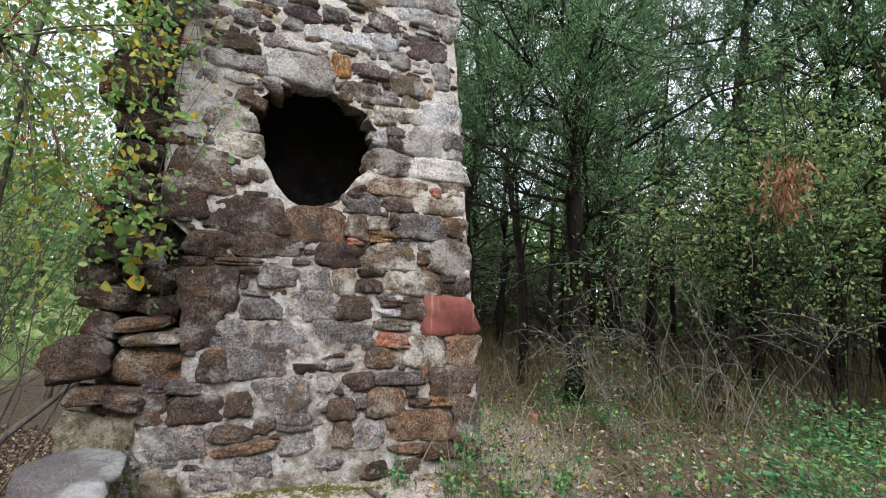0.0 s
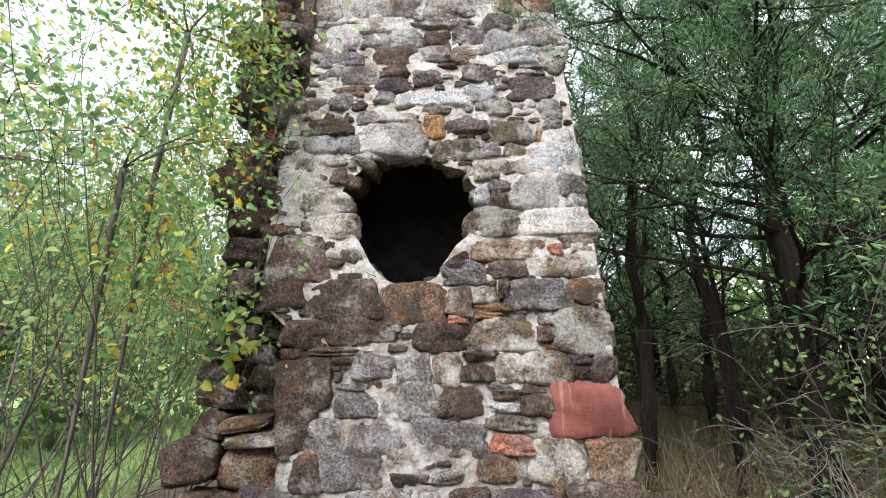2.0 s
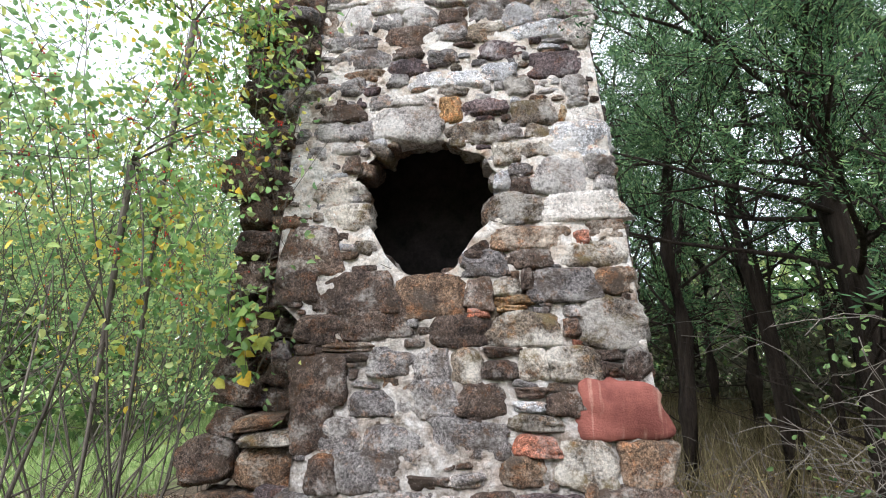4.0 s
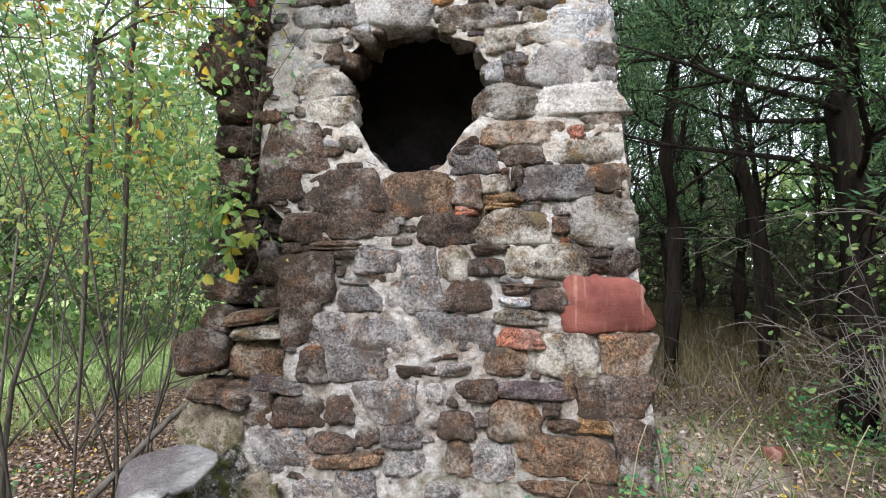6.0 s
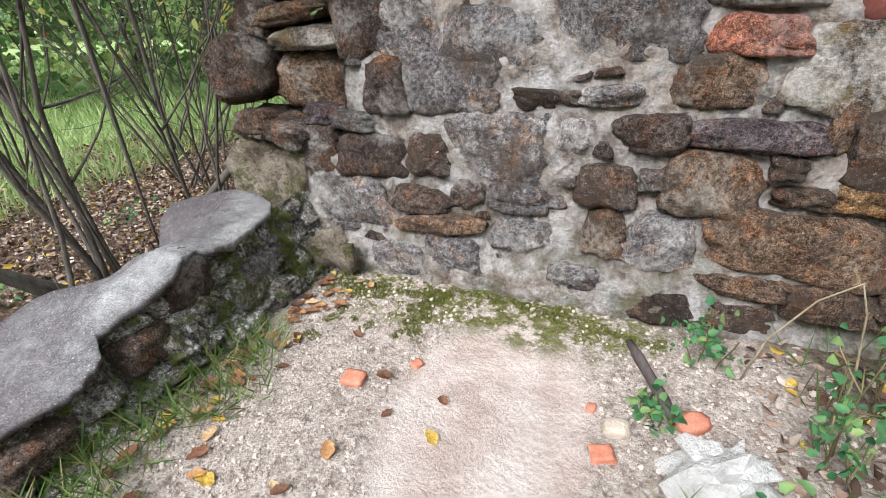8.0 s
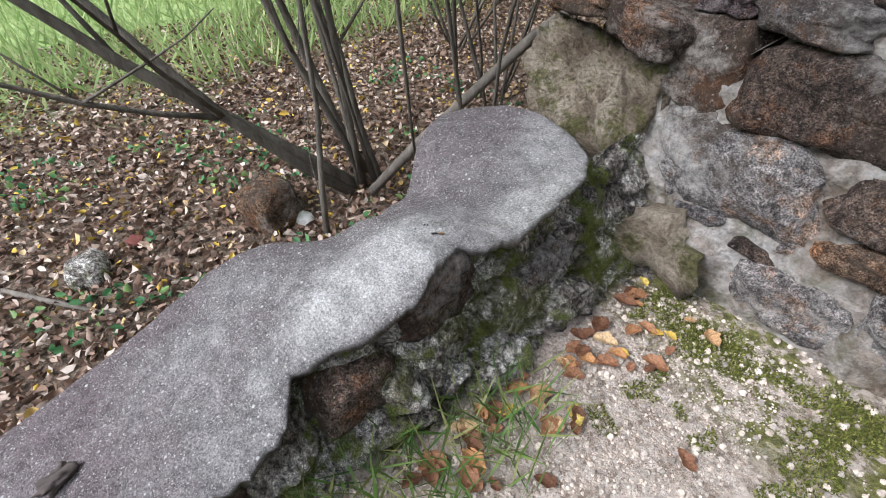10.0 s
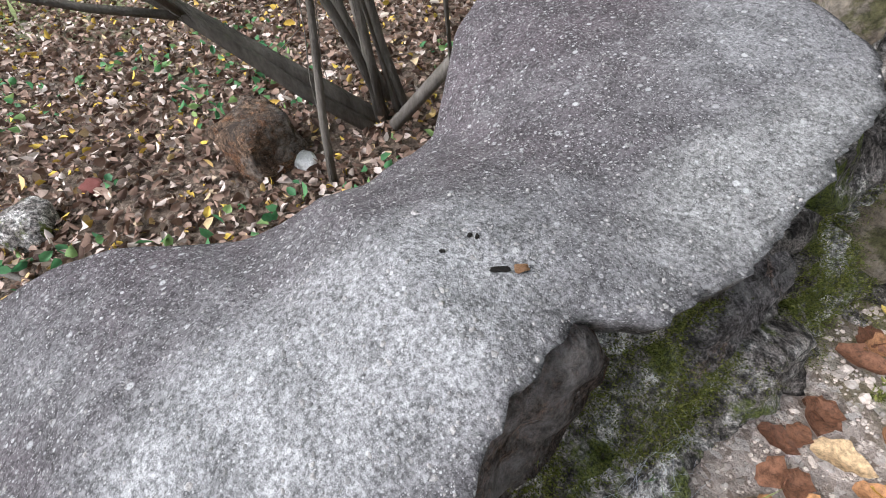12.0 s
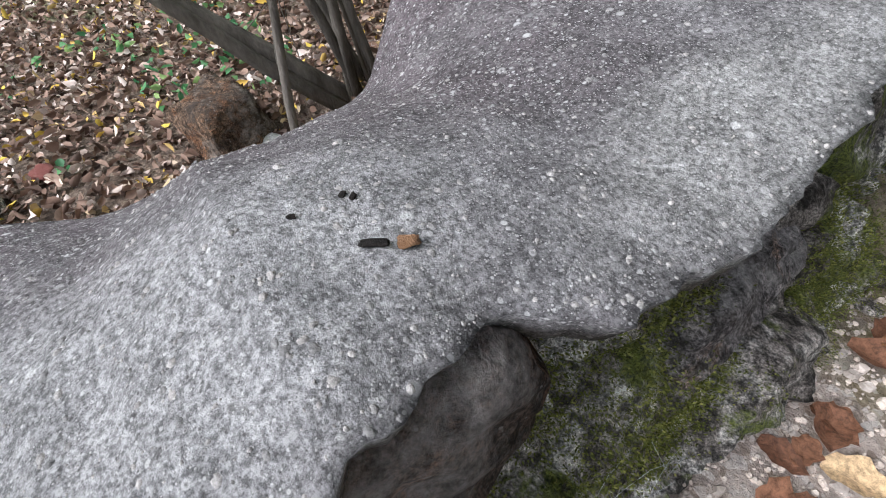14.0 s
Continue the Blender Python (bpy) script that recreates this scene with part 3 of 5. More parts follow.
def chimney_core():
    bm = bmesh.new()
    cols, rows = 150, 330
    grid = []
    for j in range(rows + 1):
        z = LOW + (TOP - LOW) * j / rows
        a, b = left_x(z), right_x(z)
        grid.append([bm.verts.new((a + (b - a) * i / cols, skin(a + (b - a) * i / cols, z), z)) for i in range(cols + 1)])
    for j in range(rows):
        for i in range(cols):
            q = (grid[j][i], grid[j][i + 1], grid[j + 1][i + 1], grid[j + 1][i])
            c = sum((v.co for v in q), Vector()) / 4
            if not in_hole(c.x, c.z):
                bm.faces.new(q)
    rim = [e for e in bm.edges if e.is_boundary and math.hypot((e.verts[0].co.x - HOLE[0]) / 0.6, (e.verts[0].co.z - HOLE[1]) / 0.7) < 1.0]
    for _ in range(4):
        near = collections.defaultdict(list)
        for e in rim:
            p, q = e.verts
            near[p].append(q.co.copy())
            near[q].append(p.co.copy())
        for v, around in near.items():
            v.co = 0.4 * v.co + 0.6 * sum(around, Vector()) / len(around)
    for depth in (0.07, 0.1, 0.12, 0.14):
        out = bmesh.ops.extrude_edge_only(bm, edges=rim)["geom"]
        rim = [e for e in out if isinstance(e, bmesh.types.BMEdge)]
        for v in {v for e in rim for v in e.verts}:
            v.co.y += depth
            out_x, out_z = v.co.x - HOLE[0], v.co.z - HOLE[1]
            v.co.x += 0.04 * wavy(v.co.x, v.co.y, v.co.z, 8) + 0.1 * out_x
            v.co.z += 0.04 * wavy(v.co.z, v.co.y, v.co.x, 8) + 0.1 * out_z
        rim = [e for e in rim if e.is_boundary]
    for v in list(bm.verts):
        if not v.link_faces:
            bm.verts.remove(v)
    # back, sides and top
    def wall_side(fx, face):
        pts = []
        for j in range(54):
            z = LOW + (TOP - LOW) * j / 53
            pts.append([bm.verts.new((fx(z) + face * (0.012 * wavy(y, z, 5, 6)), front_y(z) + y, z)) for y in np.linspace(0, 1.25, 14)])
        for j in range(53):
            for i in range(13):
                bm.faces.new((pts[j][i], pts[j][i + 1], pts[j + 1][i + 1], pts[j + 1][i])[::face])
    wall_side(right_x, 1)
    wall_side(left_x, -1)
    z0, z1 = LOW, TOP
    back = [bm.verts.new(p) for p in ((left_x(z0), front_y(z0) + 1.25, z0), (right_x(z0), front_y(z0) + 1.25, z0), (right_x(z1), front_y(z1) + 1.25, z1), (left_x(z1), front_y(z1) + 1.25, z1), (left_x(z1), front_y(z1), z1), (right_x(z1), front_y(z1), z1))]
    bm.faces.new(back[:4][::-1])
    bm.faces.new((back[3], back[2], back[5], back[4])[::-1])
    bmesh.ops.remove_doubles(bm, verts=bm.verts, dist=0.0005)
    me = bpy.data.meshes.new("core")
    bm.to_mesh(me)
    bm.free()
    me.materials.append(MORTAR)
    me.polygons.foreach_set("use_smooth", [True] * len(me.polygons))
    return me


chimney = thing("chimney", (0.4, 3.9, 0), "ruined fieldstone chimney with a ragged hole and crumbling mortar", "chimney")
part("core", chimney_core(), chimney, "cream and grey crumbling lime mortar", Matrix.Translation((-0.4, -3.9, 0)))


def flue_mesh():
    """The chamber behind the hole, open towards it; its black holds soot and painted shade."""
    # roofed over to keep daylight out of the hole
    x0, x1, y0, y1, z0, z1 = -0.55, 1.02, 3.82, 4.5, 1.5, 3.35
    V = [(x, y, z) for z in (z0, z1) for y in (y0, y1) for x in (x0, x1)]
    return mesh_of("flue", V, [(0, 1, 3, 2), (4, 6, 7, 5), (2, 3, 7, 6), (0, 2, 6, 4), (1, 5, 7, 3)], SOOT_SHADE, False)


part("flue", flue_mesh(), chimney, "inside of the chimney, black with soot and painted shade", Matrix.Translation((-0.4, -3.9, 0)))


def rough_block(x0, x1, y0, y1, z0, z1, amp, material, name, cells=0.06):
    """A lumpy block of masonry."""
    bm = bmesh.new()
    bmesh.ops.create_cube(bm, size=1)
    cuts = max(3, int(max(x1 - x0, y1 - y0, z1 - z0) / cells))
    ridge = 0.5 if cells < 0.05 else 0.0
    bmesh.ops.subdivide_edges(bm, edges=bm.edges, cuts=min(cuts, 20), use_grid_fill=True)
    for v in bm.verts:
        p = Vector(((x0 + x1) / 2 + v.co.x * (x1 - x0), (y0 + y1) / 2 + v.co.y * (y1 - y0), (z0 + z1) / 2 + v.co.z * (z1 - z0)))
        k = amp * (noise.noise(p * 5) + 0.6 * noise.noise(p * 13) + ridge * noise.noise(p * 27))
        v.co = p + v.co.normalized() * k
    me = bpy.data.meshes.new(name)
    bm.to_mesh(me)
    bm.free()
    me.materials.append(material)
    me.polygons.foreach_set("use_smooth", [True] * len(me.polygons))
    return me


back = Matrix.Translation((-0.4, -3.9, 0))
part("shoulder", rough_block(-1.1, -0.45, 3.78, 4.5, -0.6, 1.78, 0.06, STONE["d"], "shoulder"), chimney, "dark broken masonry with missing facing stones", back)
part("shoulder", rough_block(-0.92, -0.62, 3.62, 4.5, 1.7, 4.9, 0.05, STONE["d"], "shoulder"), chimney, "dark broken masonry with missing facing stones", back)
part("mortar_mass", rough_block(-1.06, -0.66, 3.3, 3.7, -0.5, 0.47, 0.12, SAND_MORTAR, "mortar_mass", 0.03), chimney, "sandy mortar exposed where stones fell", back)
part("mortar_mass", rough_block(-0.86, -0.46, 3.2, 3.6, -0.3, 0.13, 0.11, SAND_MORTAR, "mortar_mass", 0.03), chimney, "sandy mortar exposed where stones fell", back)

# ---- low wall with its concrete cap ----
CREST = ((0.6, -0.06), (1.1, 0.02), (1.5, 0.08), (1.9, 0.16), (2.25, 0.235), (2.45, 0.315), (2.6, 0.37), (2.78, 0.335), (3.0, 0.35), (3.3, 0.37))


def crest(y):
    return float(np.interp(y, [c[0] for c in CREST], [c[1] for c in CREST]))


EDGE = ((0.6, -0.8), (1.0, -0.78), (1.9, -0.72), (1.98, -0.69), (2.08, -0.63), (2.2, -0.595), (2.28, -0.615), (2.32, -0.68), (2.44, -0.63), (2.54, -0.615), (2.6, -0.65), (2.67, -0.66), (2.7, -0.635), (2.78, -0.63), (2.92, -0.65), (3.02, -0.665), (3.07, -0.7), (3.1, -0.76), (3.13, -0.86))
FAR = ((0.6, -1.05), (1.5, -0.96), (1.8, -0.955), (2.1, -1.0), (2.29, -1.03), (2.42, -1.0), (2.52, -0.95), (2.65, -0.94), (2.76, -0.98), (2.88, -1.09), (2.98, -1.13), (3.06, -1.11), (3.13, -1.06))


def edge_x(y):
    return float(np.interp(y, [c[0] for c in EDGE], [c[1] for c in EDGE])) + 0.01 * wavy(y, 1, 0, 14) + 0.008 * wavy(y, 7, 0, 45) + 0.004 * wavy(y, 3, 0, 110)


def far_x(y):
    return float(np.interp(y, [c[0] for c in FAR], [c[1] for c in FAR])) + 0.012 * wavy(y, 5, 0, 5)


def cap_mesh():
    V, F = [], []
    ys = np.linspace(0.6, 3.13, 400)
    nu = 44
    for side in (0, 1):
        for y in ys:
            a, b = edge_x(y), far_x(y)
            for k in range(nu):
                u = k / (nu - 1)
                w = min(u / 0.8, 1.0)
                x = a + (b - a) * (w if u < 0.8 else 1 + 0.12 * (u - 0.8) / 0.2)
                fall = 0.012 * (1 - w) ** 6 + (0.012 + 0.092 * float(smooth(2.33, 2.6, y)) * (1 - 0.75 * float(smooth(2.72, 2.95, y)))) * w ** 2.2 + (0.34 * ((u - 0.8) / 0.2) ** 1.3 if u > 0.8 else 0)
                z = crest(y) - fall + 0.01 * wavy(x, y, 1, 4) + 0.003 * wavy(x, y, 1, 22) + 0.0015 * wavy(x, y, 3, 70)
                if side:
                    z -= 0.024 + 0.01 * wavy(x, y, 6, 20)
                    x = x - 0.008 - 0.004 * wavy(y, 2, 2, 60) if k == 0 else x
                V.append((x, y, z))
    m = len(ys) * nu
    for j in range(len(ys) - 1):
        for k in range(nu - 1):
            q = (j * nu + k, j * nu + k + 1, (j + 1) * nu + k + 1, (j + 1) * nu + k)
            F.append(q)
            F.append(tuple(m + i for i in q[::-1]))
        F.append((j * nu, (j + 1) * nu, m + (j + 1) * nu, m + j * nu))
        F.append((j * nu + nu - 1, m + j * nu + nu - 1, m + (j + 1) * nu + nu - 1, (j + 1) * nu + nu - 1))
    last = (len(ys) - 1) * nu
    for k in range(nu - 1):
        F.append((last + k, m + last + k, m + last + k + 1, last + k + 1))
        F.append((k, k + 1, m + k + 1, m + k))
    return mesh_of("concrete_cap", V, F, CONCRETE)


def cap_z(x, y):
    """Height of the cap's upper face."""
    a, b = edge_x(y), far_x(y)
    w = min(max((x - a) / (b - a), 0.0), 1.0)
    fall = 0.012 * (1 - w) ** 6 + (0.012 + 0.092 * float(smooth(2.33, 2.6, y)) * (1 - 0.75 * float(smooth(2.72, 2.95, y)))) * w ** 2.2
    return crest(y) - fall + 0.01 * wavy(x, y, 1, 4) + 0.003 * wavy(x, y, 1, 22) + 0.0015 * wavy(x, y, 3, 70)


def wall_foot():
    """The rough inner face below the cap: broken ledges that lean out to the foot, and the plain outer face."""
    V, F = [], []
    ys, nu = np.linspace(0.6, 3.34, 420), 80
    for y in ys:
        top, a = crest(y) - 0.05, edge_x(min(y, 3.0))
        foot = -0.55 - 0.16 * float(smooth(2.1, 1.6, y))
        for k in range(nu):
            u = k / (nu - 1)
            if u < 0.8:
                w = u / 0.8
                x = a - 0.07 + (foot - a + 0.07) * w ** 0.8
                z = top + (-0.07 - top) * w
                n1 = 1 - 2 * abs(wavy(y, z * 1.8 + 0.4 * y, 2, 5.0))
                near, cells = noise.voronoi(Vector((x * 6 + 0.5 * wavy(x, y, z, 9), y * 6 + 0.5 * wavy(y, z, x, 9), z * 11)))
                gap = min(near[1] - near[0], 0.22) / 0.22
                d = 0.03 * (n1 - 0.5) + 0.055 * (gap - 0.75) + 0.05 * noise.noise(cells[0] * 3.3) + 0.015 * wavy(x, y, z, 11) + 0.012 * wavy(x, y, z, 26) + 0.007 * wavy(x, y, z, 60) + 0.005 * wavy(x, y, z, 110)
                x, z = x + d * (0.25 + 0.75 * w), z + 0.25 * d
            else:
                w = (u - 0.8) / 0.2
                x, z = foot + (far_x(min(y, 3.0)) - 0.02 - foot) * w, -0.07 - 0.5 * w
            V.append((x, y, z))
    for j in range(len(ys) - 1):
        for k in range(nu - 1):
            F.append((j * nu + k, (j + 1) * nu + k, (j + 1) * nu + k + 1, j * nu + k + 1))
    return mesh_of("rubble_core", V, F, WET_STONE)


def mossy_stone():
    m, n, l, b = shader("mossy_rubble", 0.9)
    at = spot(n)
    base = ramp(n, l, grain(n, l, at, 12, 8, 0.7), (0.38, (0.055, 0.047, 0.042)), (0.49, (0.2, 0.178, 0.163)), (0.6, (0.5, 0.48, 0.455)))
    fine = grain(n, l, at, 80, 8, 0.7)
    base = blend(n, l, 1.0, base, ramp(n, l, fine, (0.41, (0.25,)), (0.5, (1.0,)), (0.59, (1.9,))), "MULTIPLY")
    base = blend(n, l, 1.0, base, ramp(n, l, grain(n, l, at, 420, 6, 0.8), (0.42, (0.4,)), (0.5, (1.0,)), (0.58, (1.7,))), "MULTIPLY")
    base = blend(n, l, ramp(n, l, grain(n, l, at, 6.5, 7, 0.7, None, (4, 1, 2)), (0.53, (0,)), (0.58, (0.9,))), base, ramp(n, l, grain(n, l, at, 260, 5, 0.8), (0.4, (0.02, 0.032, 0.006)), (0.6, (0.22, 0.26, 0.05))))
    l.new(base, b.inputs["Base Color"])
    relief(n, l, b, calc(n, l, "ADD", fine, grain(n, l, at, 18, 8, 0.7)), 1.0, 0.02)
    return m


WET_STONE = mossy_stone()
low_wall = thing("low_wall", (-0.85, 2.0, 0), "low rubble wall with a broken grey concrete cap", "wall")
shift = Matrix.Translation((0.85, -2.0, 0))
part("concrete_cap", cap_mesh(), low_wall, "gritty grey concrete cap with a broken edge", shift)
part("rubble_core", wall_foot(), low_wall, "dark mossy rubble under the cap", shift)

# ---- trees, right of the chimney ----
R = np.random.default_rng
cedar((3.25, 4.5, ground_z(3.25, 4.5)), 7.5, 0.13, R(1), 56, 1.5, 2.4, 22, 0.042, (4, 6), arms=((2.3, 200, 1.9), (2.7, 185, 2.1), (3.1, 215, 2.0), (3.0, 170, 1.9), (3.5, 195, 2.0), (3.9, 210, 1.8), (4.3, 180, 1.8), (2.5, 235, 1.9), (3.3, 250, 1.8)))
cedar((2.5, 6.0, ground_z(2.5, 6)), 7.5, 0.1, R(2), 32, 1.9, 1.8, 11, 0.06, (3, 6))
cedar((3.2, 5.6, ground_z(3.2, 5.6)), 6.5, 0.075, R(3), 24, 2.0, 1.5, 11, 0.06, (3, 6), "slim red cedar with dead lower branches")
woods = [cedar((5.4, 6.4, ground_z(5.4, 6.4)), 8.0, 0.12, R(4), 34, 1.2, 2.2, 11, 0.08, (3, 5)), cedar((4.3, 8.4, ground_z(4.3, 8.4)), 8.5, 0.13, R(5), 32, 1.5, 2.2, 11, 0.085, (3, 5))]
rnd = R(11)
for i, (x, y) in enumerate(((1.9, 8.6), (3.4, 11.4), (6.9, 9.0), (7.8, 6.4), (5.2, 13.0), (9.6, 10.8), (1.2, 12.5), (11.5, 7.5), (5.3, 3.9), (7.2, 2.4), (9.5, 3.2), (6.2, 7.6), (2.4, 9.6), (4.6, 10.6), (5.9, 2.9), (6.7, 3.9), (8.3, 4.8), (7.4, 1.0))):
    copy_thing(woods[i % 2], pose(x, y, ground_z(x, y), 0, 0, rnd.uniform(0, 360)))

shrub = broadleaf("shrub", (4.7, 2.6, ground_z(4.7, 2.6)), "green broadleaved shrub at the wood's edge", 6, 2.2, R(21), FOREST_LEAF, 9, 0.045, low=0.04, radius=0.012, spread=0.14, bark=CEDAR_BARK, group="shrubs in the undergrowth")
for x, y, a in ((6.2, 2.2, 40), (5.6, 3.4, 130), (4.0, 3.6, 220), (7.4, 3.8, 300), (7.0, 1.2, 80)):
    copy_thing(shrub, pose(x, y, ground_z(x, y), 0, 0, a))

def dead_brush(x, y, height, seed, count):
    """A tangle of thin dead stems, arching over and forking."""
    ob = thing("dead_brush", (x, y, ground_z(x, y)), "tangle of thin grey leafless stems in the undergrowth", "brush", "dead brush in the wood")
    rand, acc = R(seed), ([], [])
    for _ in range(count):
        a = rand.uniform(0, 6.28)
        limb(acc, [], (rand.normal() * 0.15, rand.normal() * 0.15, -0.03), (0.5 * math.cos(a), 0.5 * math.sin(a), 1), height * rand.uniform(0.6, 1.2), 0.006, 2, rand, 0.3, -0.1, (4, 5), 5)
    tagged(part("stems", mesh_of("stems", *acc, DEAD_WOOD), ob), kind="stuff")


for i, (x, y, h) in enumerate(((2.9, 3.2, 1.1), (3.6, 2.7, 1.3), (4.3, 3.3, 1.7), (3.3, 3.9, 1.5), (2.5, 4.6, 1.2), (5.1, 2.5, 1.5))):
    dead_brush(x, y, h, 90 + i, 5)


def sapling_pole(x, y, height, radius, seed):
    ob = thing("young_tree", (x, y, ground_z(x, y)), "slim dark young tree trunk with dead twigs", "tree", "young trees in the wood")
    acc, rand = ([], []), R(seed)
    limb(acc, [], (0, 0, -0.1), (rand.normal() * 0.06, rand.normal() * 0.06, 1), height, radius, 2, rand, 0.08, 0.1, (3, 9), 7, 0.22)
    part("trunk", mesh_of("trunk", *acc, CEDAR_BARK), ob)


for i, (x, y, r) in enumerate(((2.15, 7.0, 0.04), (3.0, 7.6, 0.05), (3.9, 6.6, 0.045), (2.75, 8.8, 0.06), (4.9, 7.6, 0.05), (3.7, 9.4, 0.06), (5.9, 8.8, 0.06), (5.0, 5.2, 0.04), (6.6, 5.4, 0.05), (7.0, 7.4, 0.06), (2.2, 10.4, 0.06), (8.6, 8.2, 0.07))):
    sapling_pole(x, y, 5.5, r, 120 + i)

# ---- shrubs, left of the chimney ----
berry_shrub = broadleaf("berry_shrub", (-1.7, 3.75, ground_z(-1.7, 3.75)), "tall shrub with yellowing leaves and red berries", 6, 3.3, R(31), SHRUB_LEAF, 8, 0.05, (4, 5, 4), 2, 0.011, (0.16, -0.08, 0), 420, spread=0.13, low=0.46, group="shrubs by the chimney")
leafy = broadleaf("leafy_shrub", (-3.4, 4.95, ground_z(-3.4, 4.95)), "slender many-stemmed shrub with pale green leaves", 6, 4.0, R(32), SHRUB_LEAF, 11, 0.055, (4, 5, 4), 2, 0.012, (0.05, -0.05, 0), 0, spread=0.15, low=0.36, group="shrubs by the chimney")
leafy_b = broadleaf("leafy_shrub", (-2.5, 4.5, ground_z(-2.5, 4.5)), "slender many-stemmed shrub with pale green leaves", 5, 3.3, R(33), SHRUB_LEAF, 8, 0.05, (4, 5, 4), 2, 0.01, (0.0, -0.05, 0), 160, spread=0.13, low=0.42, group="shrubs by the chimney")
for i, (x, y, a) in enumerate(((-4.4, 5.6, 60), (-3.2, 6.8, 150), (-5.2, 7.0, 10), (-3.0, 8.6, 90), (-5.0, 4.4, 310))):
    copy_thing((leafy, leafy_b)[i % 2], pose(x, y, ground_z(x, y), 0, 0, a))


def leaning_bush():
    at = (-2.1, 3.26, ground_z(-2.1, 3.26))
    ob = thing("leaning_bush", at, "leaning many-stemmed bush with bare grey limbs low down", "shrub", "shrubs by the chimney")
    acc, tips, rand = ([], []), [], R(47)
    for dx, dy, dz, r in ((-0.1, -0.62, 0.9, 0.034), (-0.18, -0.32, 1.4, 0.022), (-0.12, -0.2, 1.4, 0.02), (-0.06, -0.1, 1.2, 0.018), (-0.3, -0.76, 1.05, 0.026), (-0.2, -0.5, 1.3, 0.018), (-0.15, 0.1, 1.3, 0.013), (-0.3, -0.1, 1.5, 0.015)):
        limb(acc, tips, (rand.normal() * 0.05, rand.normal() * 0.05, -0.08), (dx, dy, dz), 2.5, r * 1.15, 2, rand, 0.16, 0.06, (4, 5), 7)
    part("trunk", mesh_of("trunk", *acc, BARK), ob)
    tips = [t for t in tips if t[0][2] > 1.75 and t[0][0] < 0.25]
    part("crown", mesh_of("crown", *leaf_crown(tips, rand, 7, 0.05, 0.1), SHRUB_LEAF), ob)


leaning_bush()


def hanging_branch(at, seed, reach, leaf, ways, root, berries):
    """A leafy spray that reaches over the chimney's broken shoulder."""
    ob = thing("hanging_branch", at, "thin leafy branch with red berries arching over the stones", "branch", "branches over the chimney")
    acc, tips, rand = ([], []), [], R(seed)
    for d in ways:
        limb(acc, tips, (0, 0, 0), d, reach, 0.009, 1, rand, 0.25, -0.03, (7,), 5, 0.4)
    limb(acc, [], (0, 0, 0), root, math.dist((0, 0, 0), root), 0.02, 0, rand, 0.05, 0.0, (0,), 6)
    tips = clear_of_chimney(tips, at)
    part("stem", mesh_of("stem", *acc, BARK), ob)
    part("foliage", mesh_of("foliage", *leaf_crown(tips, rand, 7, 0.05, 0.08), leaf), ob)
    dots = ([], [])
    for i in rand.integers(0, len(tips), berries):
        middle = tips[i][0]
        for _ in range(4):
            ball(dots, middle + rand.normal(size=3) * 0.014, 0.006)
    tagged(part("berries", mesh_of("berries", *dots, BERRY), ob, "small round red berries"), kind="stuff")


hanging_branch((-1.45, 3.0, 2.5), 43, 0.9, VINE_LEAF, ((0.8, -0.3, -0.35), (0.75, -0.25, -0.75), (0.6, 0.0, 0.5), (0.9, -0.2, 0.1), (0.5, -0.3, 0.9), (0.3, -0.2, -0.6)), (-0.35, 0.45, -3.0), 60)
hanging_branch((-1.25, 3.1, 3.5), 45, 0.6, VINE_LEAF, ((0.8, 0.1, 0.2), (0.6, -0.2, 0.6), (0.9, -0.1, -0.1), (0.2, -0.3, 0.9), (-0.5, -0.2, 0.5), (0.3, 0.1, -0.5)), (-0.5, 0.5, -3.9), 20)
hanging_branch((-2.2, 2.7, 2.5), 46, 0.9, SHRUB_LEAF, ((0.6, -0.3, 0.3), (-0.6, -0.3, 0.5), (0.8, 0.1, -0.2), (-0.3, -0.3, -0.3), (0.2, -0.4, 0.9), (0.7, -0.1, 0.7)), (0.1, 0.55, -3.0), 40)


def vine():
    ob = thing("vine", (-0.95, 3.28, 1.8), "trailing vine with round green and yellow leaves", "vine")
    acc, tips, rand = ([], []), [], R(44)
    for d in ((0.15, -0.15, -1), (0.0, -0.1, -1), (0.35, -0.15, -0.7)):
        limb(acc, tips, (rand.normal() * 0.06, 0, rand.normal() * 0.05), d, 0.5, 0.004, 0, rand, 0.3, -0.2)
    part("stem", mesh_of("stem", *acc, BARK), ob)
    part("foliage", mesh_of("foliage", *leaf_crown(tips, rand, 4, 0.085, 0.06, -0.6, 0.95), VINE_LEAF), ob)


vine()

